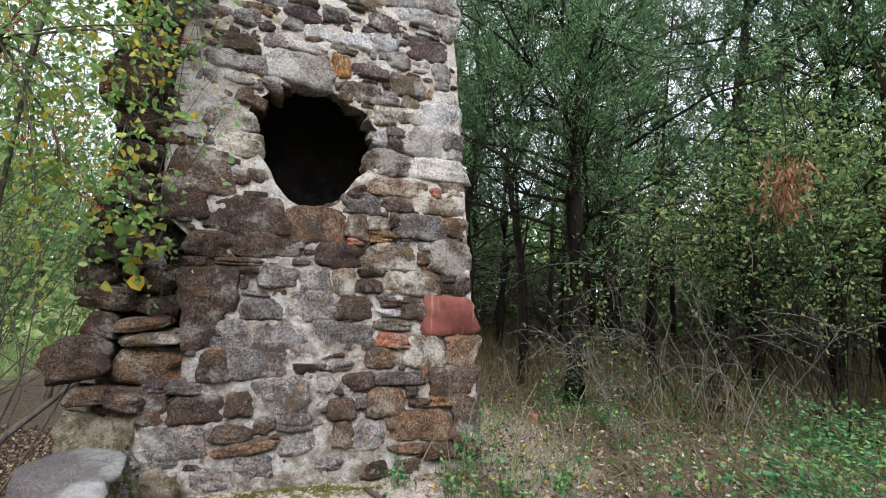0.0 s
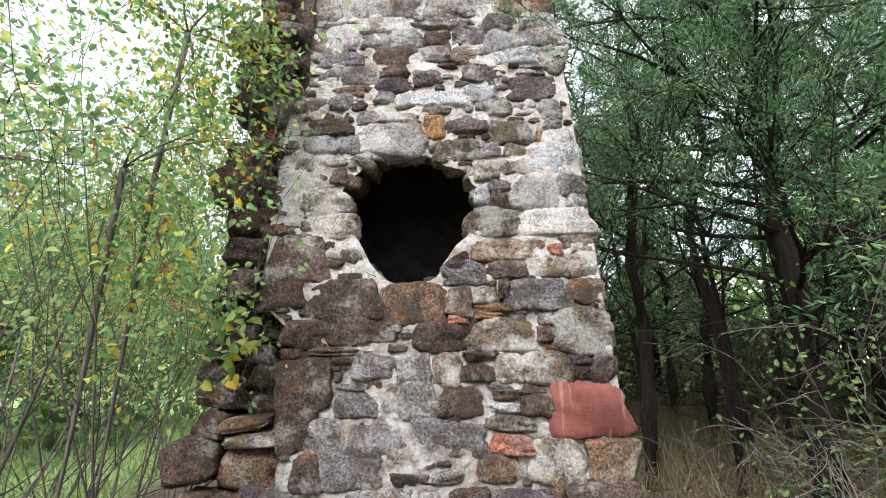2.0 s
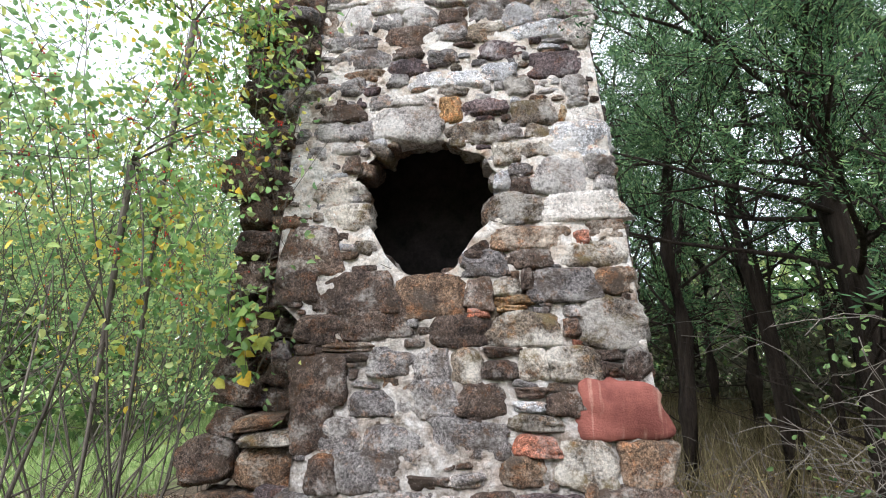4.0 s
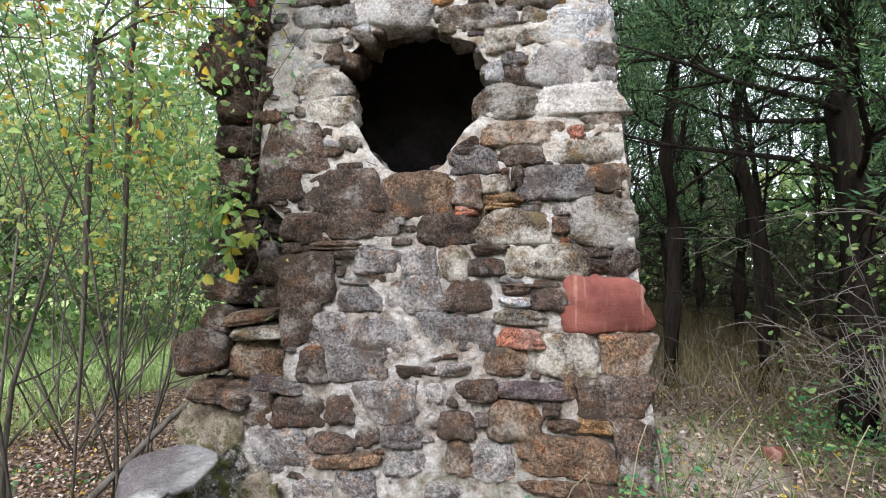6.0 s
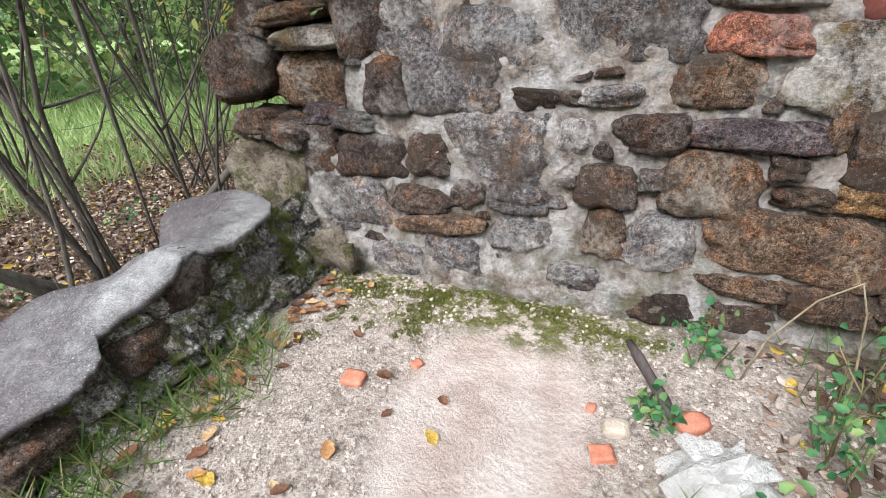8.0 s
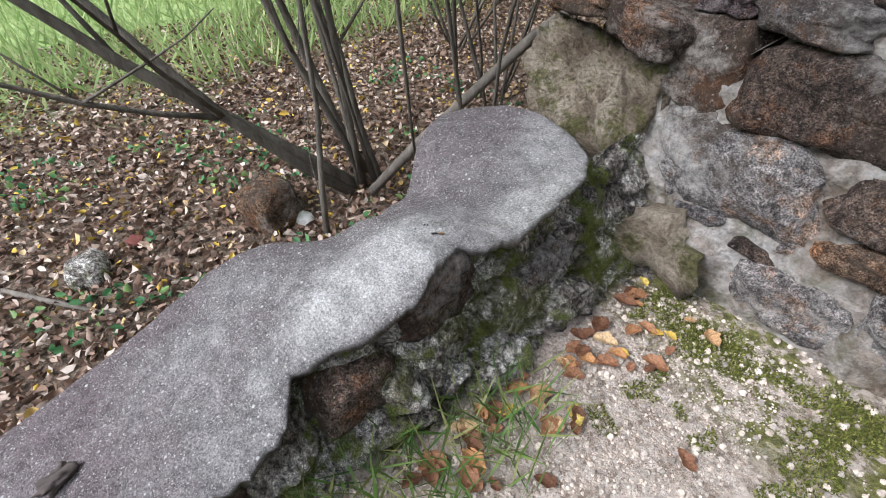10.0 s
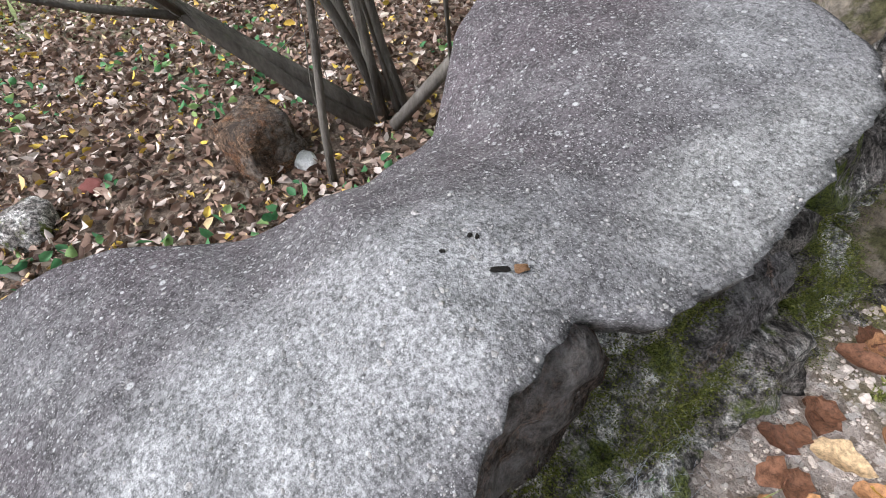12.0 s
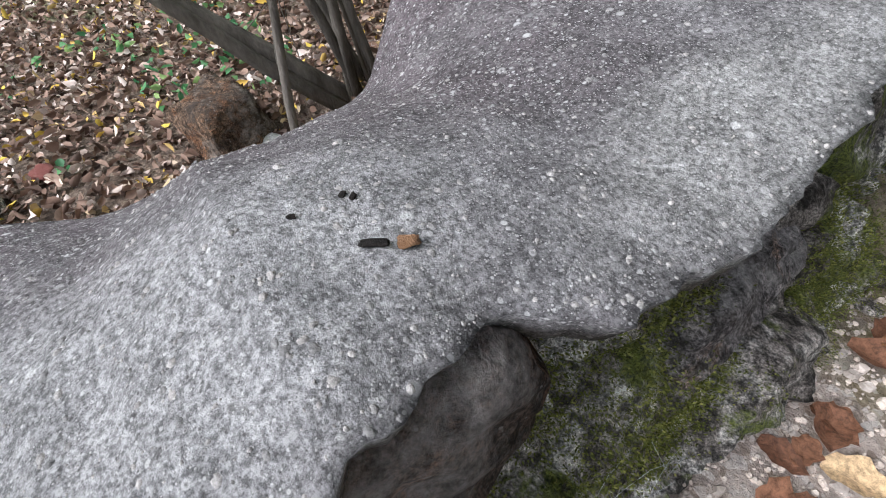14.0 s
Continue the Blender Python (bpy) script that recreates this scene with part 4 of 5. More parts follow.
# ---- the wood all round ----
wild = [broadleaf("woodland_tree", (-7.5, 9.5, ground_z(-7.5, 9.5)), "broadleaved woodland tree turning yellow-green", 2, 4.2, R(51), FOREST_LEAF, 7, 0.15, (5, 5, 4), 3, 0.09, spread=0.3, category="tree", group="trees of the wood", wide=0.2),
        broadleaf("woodland_tree", (-9.5, 5.5, ground_z(-9.5, 5.5)), "broadleaved woodland tree turning yellow-green", 2, 3.8, R(52), FOREST_LEAF, 7, 0.14, (5, 5, 4), 3, 0.08, spread=0.3, category="tree", group="trees of the wood", wide=0.2)]
rnd = R(53)
k = 0
for ring, count in ((13.0, 11), (19.0, 9)):
    for i in range(count):
        a = 2 * math.pi * (i + rnd.uniform(-0.3, 0.3)) / count
        x, y = ring * math.cos(a) * rnd.uniform(0.9, 1.1), 2 + ring * math.sin(a) * rnd.uniform(0.9, 1.1)
        if (ring < 15 and y < -3 and abs(x) < 11) or (ring < 15 and x < -8 and y < 5):
            continue
        copy_thing(wild[k % 2], pose(x, y, ground_z(x, y), 0, 0, rnd.uniform(0, 360)))
        k += 1


def far_woods():
    rand = R(55)
    k = 42000
    a = rand.uniform(0, 2 * math.pi, k)
    r = rand.uniform(26, 40, k)
    h = rand.uniform(0, 1, k) ** 1.1 * (7.5 + 2.5 * np.sin(a * 9) + 1.5 * np.sin(a * 23))
    at = np.stack((r * np.cos(a), 2 + r * np.sin(a), h), 1)
    ob = new("far_woods", mesh_of("far_woods", *leaf_arrays(at, rand.normal(size=(k, 3)), rand.uniform(0.5, 1.1, k), 0.6, plain=True), FOREST_LEAF))
    tagged(ob, "distant wood closing the view", "woods", kind="stuff")


far_woods()


def thicket():
    """Bushy undergrowth between the trunks, all round the clearing."""
    rand = R(56)
    k = 22000
    a = rand.uniform(0, 2 * math.pi, k)
    r = rand.uniform(10.5, 18, k) + 1.5 * np.sin(a * 7)
    keep = ~((np.sin(a) < -0.2) & (r < 14))
    a, r = a[keep], r[keep]
    h = rand.uniform(0, 1, len(a)) ** 1.4 * (1.9 + 0.8 * np.sin(a * 13))
    at = np.stack((r * np.cos(a), 2 + r * np.sin(a), h), 1)
    at[:, 2] += [ground_z(x, y) for x, y in at[:, :2]]
    ob = new("thicket", mesh_of("thicket", *leaf_arrays(at, rand.normal(size=(len(a), 3)), rand.uniform(0.12, 0.3, len(a)), 0.16), FOREST_LEAF))
    tagged(ob, "bushy green undergrowth between the trees", "undergrowth", kind="stuff")


thicket()


def cedar_thicket():
    """Young cedars and brush that close the wood behind the trunks."""
    rand = R(57)
    k = 12000
    a = rand.uniform(radians(-15), radians(100), k)
    r = rand.uniform(9.5, 15, k) + 1.2 * np.sin(a * 11)
    h = rand.uniform(0, 1, k) ** 1.2 * (3.2 + 1.3 * np.sin(a * 17))
    at = np.stack((1 + r * np.cos(a), 2 + r * np.sin(a), h), 1)
    at[:, 2] += [ground_z(x, y) for x, y in at[:, :2]]
    P, D = at, rand.normal(size=(k, 3)) + np.array((0, 0, 0.6))
    ob = new("cedar_thicket", mesh_of("cedar_thicket", *sprays(P, D, rand, 5, 0.2, 0.07), BRUSH_LEAF, False))
    tagged(ob, "dark young cedars and brush behind the trunks", "undergrowth", kind="stuff")


cedar_thicket()


# ---- ground cover ----
def scatter(count, rand, x0, x1, y0, y1, keep):
    out = []
    while len(out) < count:
        x, y = rand.uniform(x0, x1), rand.uniform(y0, y1)
        if keep(x, y):
            out.append((x, y, ground_z(x, y)))
    return np.array(out)


def off_walls(x, y):
    return not (-1.15 < x < 1.6 and y > 3.25 and y < 4.8) and not (-1.12 < x < -0.58 and 0.5 < y < 3.4)


def cover(name, label, category, at, rand, length, width, up, material, plain=True, spreading=1.0):
    d = rand.normal(size=at.shape) * np.array((spreading, spreading, 0.25)) + np.array((0, 0, up))
    L = length * rand.uniform(0.5, 1.3, len(at))
    ob = new(name, mesh_of(name, *leaf_arrays(at, d, L, width * rand.uniform(0.7, 1.3, len(at)), plain=plain), material))
    return tagged(ob, label, category, kind="stuff")


rand = R(61)
at = scatter(56000, rand, -6.0, -1.0, -0.5, 7.0, off_walls)
at[:, 2] += rand.uniform(0.002, 0.03, len(at))
cover("leaf_litter", "brown and yellow fallen leaves on the wood floor", "leaves", at, rand, 0.04, 0.024, 0.1, LITTER, False)
at = scatter(2000, rand, -4.0, -1.1, 0.8, 5.0, off_walls)
at[:, 2] += rand.uniform(0.012, 0.035, len(at))
cover("leaf_litter", "large curled brown leaves on the wood floor", "leaves", at, rand, 0.055, 0.034, 0.15, LITTER, False)
at = scatter(16000, rand, 1.0, 6.5, -0.5, 6.5, lambda x, y: off_walls(x, y))
at[:, 2] += rand.uniform(0.002, 0.02, len(at))
cover("leaf_litter", "brown fallen leaves among the undergrowth", "leaves", at, rand, 0.042, 0.024, 0.1, LITTER, False)
at = scatter(30000, rand, -16, -3.6, -4, 14, lambda x, y: x < -4.1 + 0.8 * wavy(x, y, 0, 0.7))
cover("meadow", "bright green meadow of ferny plants", "meadow", at, rand, 0.34, 0.022, 1.0, MEADOW, True, 0.5)
at = scatter(30000, rand, 1.9, 12, 3.0, 14, lambda x, y: off_walls(x, y) and (y > 4.6 + 0.8 * wavy(x, y, 1, 0.8) or x > 3.4 + 0.9 * wavy(x, y, 2, 0.9)))
cover("dry_grass", "tawny dry grass under the cedars", "grass", at, rand, 0.5, 0.008, 1.0, DRY_GRASS, True, 0.4)
at = scatter(8000, rand, 2.1, 6.0, 0.0, 5.0, lambda x, y: off_walls(x, y) and not (x < 2.6 and y > 2.9) and wavy(x, y, 3, 1.3) + 0.5 * wavy(x, y, 1, 4) > 0.1)
at[:, 2] += rand.uniform(0.0, 1.0, len(at)) ** 2 * 0.4
cover("undergrowth", "low green weeds and seedlings", "weeds", at, rand, 0.04, 0.024, 0.3, WEED_LEAF, False)
at = scatter(9000, rand, 1.1, 6.0, 0.5, 5.0, off_walls)
cover("grass", "thin grass between weeds and litter", "grass", at, rand, 0.16, 0.006, 0.9, GRASS, True, 0.6)
at = scatter(1500, rand, -0.62, -0.2, 1.2, 2.75, lambda x, y: x < -0.38 - 0.2 * wavy(x, y, 2, 3) - 0.12 * (y - 2))
cover("grass", "green grass along the foot of the low wall", "grass", at, rand, 0.13, 0.005, 0.8, GRASS, True, 0.7)
at = scatter(900, rand, 0.55, 1.3, 1.6, 2.65, lambda x, y: y < 2.6 - 0.5 * abs(x - 0.9))
cover("grass", "green grass along the edge of the hearth", "grass", at, rand, 0.11, 0.005, 0.8, GRASS, True, 0.7)


def pebbles(name, label, count, seed, x0, x1, y0, y1, keep, big):
    rand = R(seed)
    V, F = [], []
    for x, y, z in scatter(count, rand, x0, x1, y0, y1, keep):
        r = 0.0016 + big * rand.uniform() ** 3
        b, q = len(V), rand.uniform(0, 6)
        for k in range(6):
            s = r * rand.uniform(0.75, 1.25)
            V.append((x + s * math.cos(q + k * 1.047), y + s * math.sin(q + k * 1.047), z - 0.002))
        for k in range(6):
            s = r * rand.uniform(0.5, 0.8)
            V.append((x + s * math.cos(q + k * 1.047), y + s * math.sin(q + k * 1.047), z + r * rand.uniform(0.6, 0.9)))
        for k in range(6):
            n = (k + 1) % 6
            F.append((b + k, b + n, b + 6 + n, b + 6 + k))
        F.append(tuple(b + 6 + k for k in range(6)))
    ob = new(name, mesh_of(name, V, F, PEBBLE, False))
    tagged(ob, label, "pebbles", kind="stuff")


pebbles("pebbles", "pale grit and small pebbles on the sandy hearth", 9000, 63, -0.6, 1.6, 1.2, 3.25, lambda x, y: math.hypot((x - 0.35) / 1.1, (y - 2.45) / 1.1) < 1 and math.hypot((x - 0.3) / 0.3, (y - 2.66) / 0.48) > 1 - 0.25 * wavy(x, y, 4, 6), 0.007)
pebbles("grit", "fine pale grit along the low wall", 7000, 62, -0.58, -0.15, 2.2, 3.2, off_walls, 0.0028)



def cap_grit():
    """Rounded aggregate standing proud where the cement has weathered away."""
    rand = R(72)
    V, F = [], []
    for _ in range(5200):
        y = rand.uniform(2.05, 3.05)
        a, b = edge_x(y), far_x(y)
        w = rand.uniform(0.02, 0.95) ** 1.3
        x = a + (b - a) * w
        r = 0.0007 + 0.0019 * rand.uniform() ** 5
        z, q, start = cap_z(x, y), rand.uniform(0, 6), len(V)
        long = rand.uniform(0.7, 1.4)
        for ring, up in ((1.0, -0.0006), (0.55, r * 0.28)):
            for k in range(6):
                t = r * ring * rand.uniform(0.6, 1.3)
                V.append((x + t * math.cos(q + k * 1.047) * long, y + t * math.sin(q + k * 1.047), z + up))
        for k in range(6):
            F.append((start + k, start + (k + 1) % 6, start + 6 + (k + 1) % 6, start + 6 + k))
        F.append(tuple(start + 6 + k for k in range(6)))
    tagged(part("exposed_grit", mesh_of("exposed_grit", V, F, CAP_GRIT), low_wall, "pale rounded grit standing out of the cement", shift), kind="stuff")


cap_grit()

# ---- loose things on the ground ----
def lump(name, size, material, seed, square=3.0, rough=0.14, cuts=4):
    bm = bmesh.new()
    bmesh.ops.create_cube(bm, size=2)
    bmesh.ops.subdivide_edges(bm, edges=bm.edges, cuts=cuts, use_grid_fill=True)
    for v in bm.verts:
        p = v.co
        k = (abs(p.x) ** square + abs(p.y) ** square + abs(p.z) ** square) ** (-1 / square)
        q = p * k
        q = q * (1 + rough * noise.noise(q * 1.3 + Vector((seed * 3.7, 0, 0))) + rough * 0.5 * noise.noise(q * 3.1 + Vector((0, seed, 0))))
        v.co = Vector((q.x * size[0] / 2, q.y * size[1] / 2, q.z * size[2] / 2))
    me = bpy.data.meshes.new(name)
    bm.to_mesh(me)
    bm.free()
    me.materials.append(material)
    me.polygons.foreach_set("use_smooth", [True] * len(me.polygons))
    return me


def loose(name, x, y, size, material, label, category, seed, turn=0, square=3.0, rough=0.14, sink=0.25, group="", tip=0):
    ob = new(name, lump(name, size, material, seed, square, rough))
    ob.matrix_world = pose(x, y, ground_z(x, y) + size[2] * (0.5 - sink), tip, 0, turn)
    return tagged(ob, label, category, group)


rock = loose("white_rock", 0.87, 2.63, (0.2, 0.14, 0.13), QUARTZ, "white quartz rock lying on the sand", "rock", 3, 25, 3.5, 0.85)
rock.data.polygons.foreach_set("use_smooth", [False] * len(rock.data.polygons))
loose("flat_stone", 0.64, 2.72, (0.075, 0.06, 0.04), TAN_ROCK, "small pale rounded stone", "stone", 5, 10)
loose("flat_stone", 0.83, 2.42, (0.19, 0.13, 0.06), TAN_ROCK, "flat tan stone at the hearth's edge", "stone", 6, -15, 4)
loose("flat_stone", 0.58, 2.36, (0.12, 0.08, 0.05), TAN_ROCK, "flat tan stone at the hearth's edge", "stone", 7, 35, 4)
loose("brick_fragment", -0.12, 2.64, (0.07, 0.058, 0.026), BRICK, "orange-red broken brick on the sand", "brick", 8, 5, 12, 0.08, group="brick fragments")
loose("brick_fragment", 0.83, 2.8, (0.09, 0.06, 0.035), BRICK, "orange-red broken brick beside a stick", "brick", 9, 40, 9, 0.28, group="brick fragments")
loose("brick_fragment", 0.61, 2.62, (0.06, 0.05, 0.025), BRICK, "orange-red broken brick on the sand", "brick", 10, 20, 9, 0.28, group="brick fragments")
loose("brick_fragment", 0.03, 2.78, (0.035, 0.03, 0.02), BRICK, "orange-red broken brick on the sand", "brick", 11, 60, 9, 0.28, group="brick fragments")
loose("brick_fragment", 0.57, 2.78, (0.03, 0.025, 0.02), BRICK, "orange-red broken brick on the sand", "brick", 12, 80, 9, 0.28, group="brick fragments")
loose("brick_fragment", -2.4, 2.14, (0.08, 0.06, 0.05), STONE["R"], "weathered red brick lump among fallen leaves", "brick", 13, 30, 9, 0.28, group="brick fragments")
loose("boulder", -2.2, 2.72, (0.26, 0.24, 0.26), STONE["b"], "brown mossy boulder among fallen leaves", "rock", 14, 20, 6, 0.25)
loose("flat_stone", -2.06, 2.83, (0.11, 0.08, 0.06), QUARTZ, "small white stone beside the boulder", "stone", 15, 10)
loose("mossy_rock", -2.3, 1.93, (0.2, 0.17, 0.12), WET_STONE, "low mossy rock in leaf litter", "rock", 16, 0)
loose("brick_fragment", 2.48, 4.05, (0.13, 0.1, 0.09), STONE["R"], "weathered red brick lump by the path", "brick", 17, 30, 9, 0.28, group="brick fragments")


def on_cap(name, x, y, size, material, label, category, seed, group=""):
    ob = new(name, lump(name, size, material, seed, 2.5, 1.1, 5))
    ob.matrix_world = pose(x, y, crest(y) + 0.004 - 0.02 * abs(x + 0.72), 0, 0, seed * 40)
    tagged(ob, label, category, group)


on_cap("debris_clump", -0.8, 1.97, (0.05, 0.035, 0.025), DARK_WOOD, "dark clump of dry debris on the concrete", "debris", 21)


def crumb(name, x, y, z, size, turn, material, label, category, seed, group=""):
    ob = new(name, lump(name, size, material, seed, 2.5, 0.5, 3))
    ob.matrix_world = pose(x, y, z, 0, 0, turn)
    tagged(ob, label, category, group)


crumb("bark_flake", -0.711, 2.643, 0.3545, (0.012, 0.004, 0.0025), 55, DARK_BIT, "thin dark bark flake on the concrete", "bark", 22)
crumb("leaf_scrap", -0.7045, 2.6545, 0.353, (0.009, 0.006, 0.0025), 70, TAN_BIT, "curled tan scrap of dry leaf on the concrete", "leaf", 23)
for x, y, z, seed in ((-0.742, 2.623, 0.3565, 24), (-0.746, 2.647, 0.351, 25), (-0.7425, 2.650, 0.351, 26)):
    crumb("debris_speck", x, y, z, (0.004, 0.0025, 0.002), seed * 40, DARK_BIT, "tiny dark speck on the concrete", "debris", seed, "specks on the cap")


def stick(name, pts, radii, material, label, category="branch"):
    acc = ([], [])
    tube(acc, pts, radii, 8)
    ob = new(name, mesh_of(name, *acc, material))
    return tagged(ob, label, category)


stick("wooden_stake", [(0.66, 3.1, 0.02), (0.69, 3.02, 0.024), (0.72, 2.95, 0.022), (0.76, 2.84, 0.024), (0.78, 2.78, 0.02)], [0.011, 0.018, 0.016, 0.019, 0.012], DARK_WOOD, "dark weathered piece of wood on the sand", "stick")
stick("dead_branch", [(-2.02, 3.2, -0.5), (-1.86, 3.38, -0.24), (-1.68, 3.58, 0.02), (-1.5, 3.76, 0.27), (-1.1, 4.15, 0.7)], [0.026, 0.026, 0.024, 0.022, 0.018], DEAD_WOOD, "dead grey branch leaning on the masonry")
stick("fallen_twig", [(-2.45, 1.6, -0.49), (-2.2, 1.78, -0.485), (-1.93, 1.99, -0.49)], [0.012, 0.012, 0.008], DEAD_WOOD, "bare twig on the leaf litter", "twig")
stick("sapling_stem", [(-1.9, 2.86, -0.58), (-1.92, 2.9, -0.3), (-1.94, 2.97, 0.05), (-1.92, 3.0, 0.7), (-1.9, 3.05, 1.8)], [0.016, 0.014, 0.012, 0.009, 0.005], BARK, "thin bare sapling stem behind the wall", "sapling")
stick("arching_stem", [(2.7, 1.4, 0.1), (2.5, 2.0, 0.42), (2.4, 2.7, 0.58), (2.35, 3.3, 0.5)], [0.006, 0.006, 0.005, 0.003], DRY_GRASS, "arching dry stem in the undergrowth", "stem")


def weed(x, y, height, seed, label="leafy green weed beside the chimney"):
    ob = thing("weed", (x, y, ground_z(x, y)), label, "weed", "weeds by the chimney")
    tips, rand = [], R(seed)
    for _ in range(4):
        acc = ([], [])
        limb(acc, tips, (rand.normal() * 0.04, rand.normal() * 0.04, -0.02), (rand.normal() * 0.3, rand.normal() * 0.3, 1), height * rand.uniform(0.6, 1.1), 0.003, 1, rand, 0.2, 0.1, (2,), 4, 0.4)
        part("stem", mesh_of("stem", *acc, DRY_GRASS), ob)
    part("foliage", mesh_of("foliage", *leaf_crown(tips, rand, 2, 0.034, 0.025, -0.1, 0.7), WEED_LEAF), ob)


for i, (x, y, h) in enumerate(((0.92, 3.12, 0.16), (1.12, 2.85, 0.4), (1.3, 2.98, 0.45), (1.2, 2.65, 0.25), (1.42, 3.1, 0.4), (1.5, 2.75, 0.24), (0.72, 2.78, 0.09), (1.45, 2.4, 0.2), (1.7, 2.5, 0.22), (1.95, 2.7, 0.3), (1.05, 2.45, 0.15), (2.6, 3.0, 0.35), (2.75, 3.5, 0.3))):
    weed(x, y, h, 70 + i)


def curled_leaf(material, seed):
    """A dry leaf: lobed outline, cupped along the midrib and curled at the tip."""
    r = R(300 + seed)
    V, F, curl, cup = [], [], r.uniform(0.7, 1.8), r.uniform(0.3, 0.8)
    rows, cols = 9, 5
    for i in range(rows):
        s = i / (rows - 1)
        half = 0.36 * math.sin(math.pi * min(1, 0.06 + s * 0.94)) ** 0.75 * (1 + 0.16 * math.sin(s * 17 + seed)) * (1 - 0.35 * s)
        for j in range(cols):
            q = (j - 2) / 2
            V.append((s - 0.5, q * half + 0.05 * math.sin(s * 4 + seed), cup * abs(q) * half + curl * 0.35 * max(0, s - 0.45) ** 1.5 + 0.03 * math.sin(9 * s + 3 * q)))
    for i in range(rows - 1):
        for j in range(cols - 1):
            F.append((i * cols + j, i * cols + j + 1, (i + 1) * cols + j + 1, (i + 1) * cols + j))
    return mesh_of("fallen_leaf", V, F, material)


LEAVES = [curled_leaf(TAN_LEAF, i) for i in range(4)] + [curled_leaf(YELLOW_LEAF, i + 9) for i in range(2)]


at = scatter(700, R(67), -3.6, -1.2, 1.2, 4.5, lambda x, y: off_walls(x, y) and wavy(x, y, 8, 1.7) > 0.12)
at[:, 2] += R(69).uniform(0.01, 0.05, len(at))
cover("seedlings", "small green seedlings in the leaf litter", "weeds", at, R(68), 0.045, 0.03, 0.4, WEED_LEAF, False)
for i, (x, y, h, lean) in enumerate(((1.33, 3.1, 0.62, 0.05), (1.52, 3.08, 0.55, -0.04), (1.62, 2.95, 0.7, 0.1), (1.2, 2.95, 0.45, -0.06), (1.78, 3.15, 0.5, 0.08), (0.98, 3.05, 0.4, 0.1), (2.05, 2.9, 0.6, -0.1), (2.3, 3.2, 0.55, 0.06))):
    g = ground_z(x, y)
    ob = stick("dry_stalk", [(x, y, g - 0.02), (x + lean * 0.3, y, g + h * 0.4), (x + lean, y - 0.02, g + h * 0.8), (x + lean * 1.7, y - 0.04, g + h)], [0.0035, 0.003, 0.0025, 0.0015], DRY_STALK, "thin dry stalk standing among the weeds", "stalk")
    tagged(ob, group="dry stalks by the chimney")


def fallen_leaf(x, y, size, which, turn):
    ob = new("fallen_leaf", LEAVES[which])
    ob.matrix_world = pose(x, y, ground_z(x, y) + 0.007, 0, 0, turn) @ Matrix.Diagonal((size, size, size, 1))
    tagged(ob, "curled dry brown leaf lying on grit" if which < 4 else "dry yellow leaf lying on grit", "leaf", "fallen leaves by the wall")


rand = R(64)
for i in range(120):
    y = rand.uniform(1.7, 3.2)
    x = -0.54 + abs(rand.normal()) * (0.09 + 0.12 * float(smooth(2.6, 2.0, y))) if i < 92 else rand.uniform(-0.4, 1.4)
    fallen_leaf(x, y, rand.uniform(0.028, 0.062), int(rand.integers(0, 6)) if rand.uniform() < 0.4 else int(rand.integers(0, 4)), rand.uniform(0, 360))


def cobweb():
    acc, rand = ([], []), R(65)
    for _ in range(26):
        p = np.array((-0.585, 2.7, 0.13)) + rand.normal(size=3) * 0.01
        q = p + np.array((rand.normal() * 0.015, rand.normal() * 0.04, rand.normal() * 0.015))
        mid = (p + q) / 2 + rand.normal(size=3) * 0.01
        tube(acc, [p, (p + mid) / 2 + rand.normal(size=3) * 0.004, mid, (q + mid) / 2 + rand.normal(size=3) * 0.004, q], [0.00012] * 5, 3)
    ob = new("cobweb", mesh_of("cobweb", *acc, WEB))
    tagged(ob, "wispy pale cobweb threads on mossy stone", "cobweb")


cobweb()


def dead_spray():
    rand = R(66)
    ob = thing("dead_spray", (2.84, 1.89, 2.2), "hanging dead brown cedar spray", "branch")
    P = np.array([(0.05 * rand.normal(), 0.05 * rand.normal(), -0.3 * rand.uniform()) for _ in range(60)])
    part("needles", mesh_of("needles", *sprays(P, np.tile((0.05, 0, -1.0), (60, 1)), rand, 6, 0.08, 0.012), BROWN_SPRAY, False), ob)
    acc = ([], [])
    tube(acc, [(0, 0, -0.25), (0.01, 0, 0.2), (0.1, 0.1, 0.6), (0.35, 0.8, 0.8), (0.9, 2.4, 0.9)], [0.003, 0.004, 0.006, 0.01, 0.02], 5)
    part("twig", mesh_of("twig", *acc, CEDAR_BARK), ob)


dead_spray()


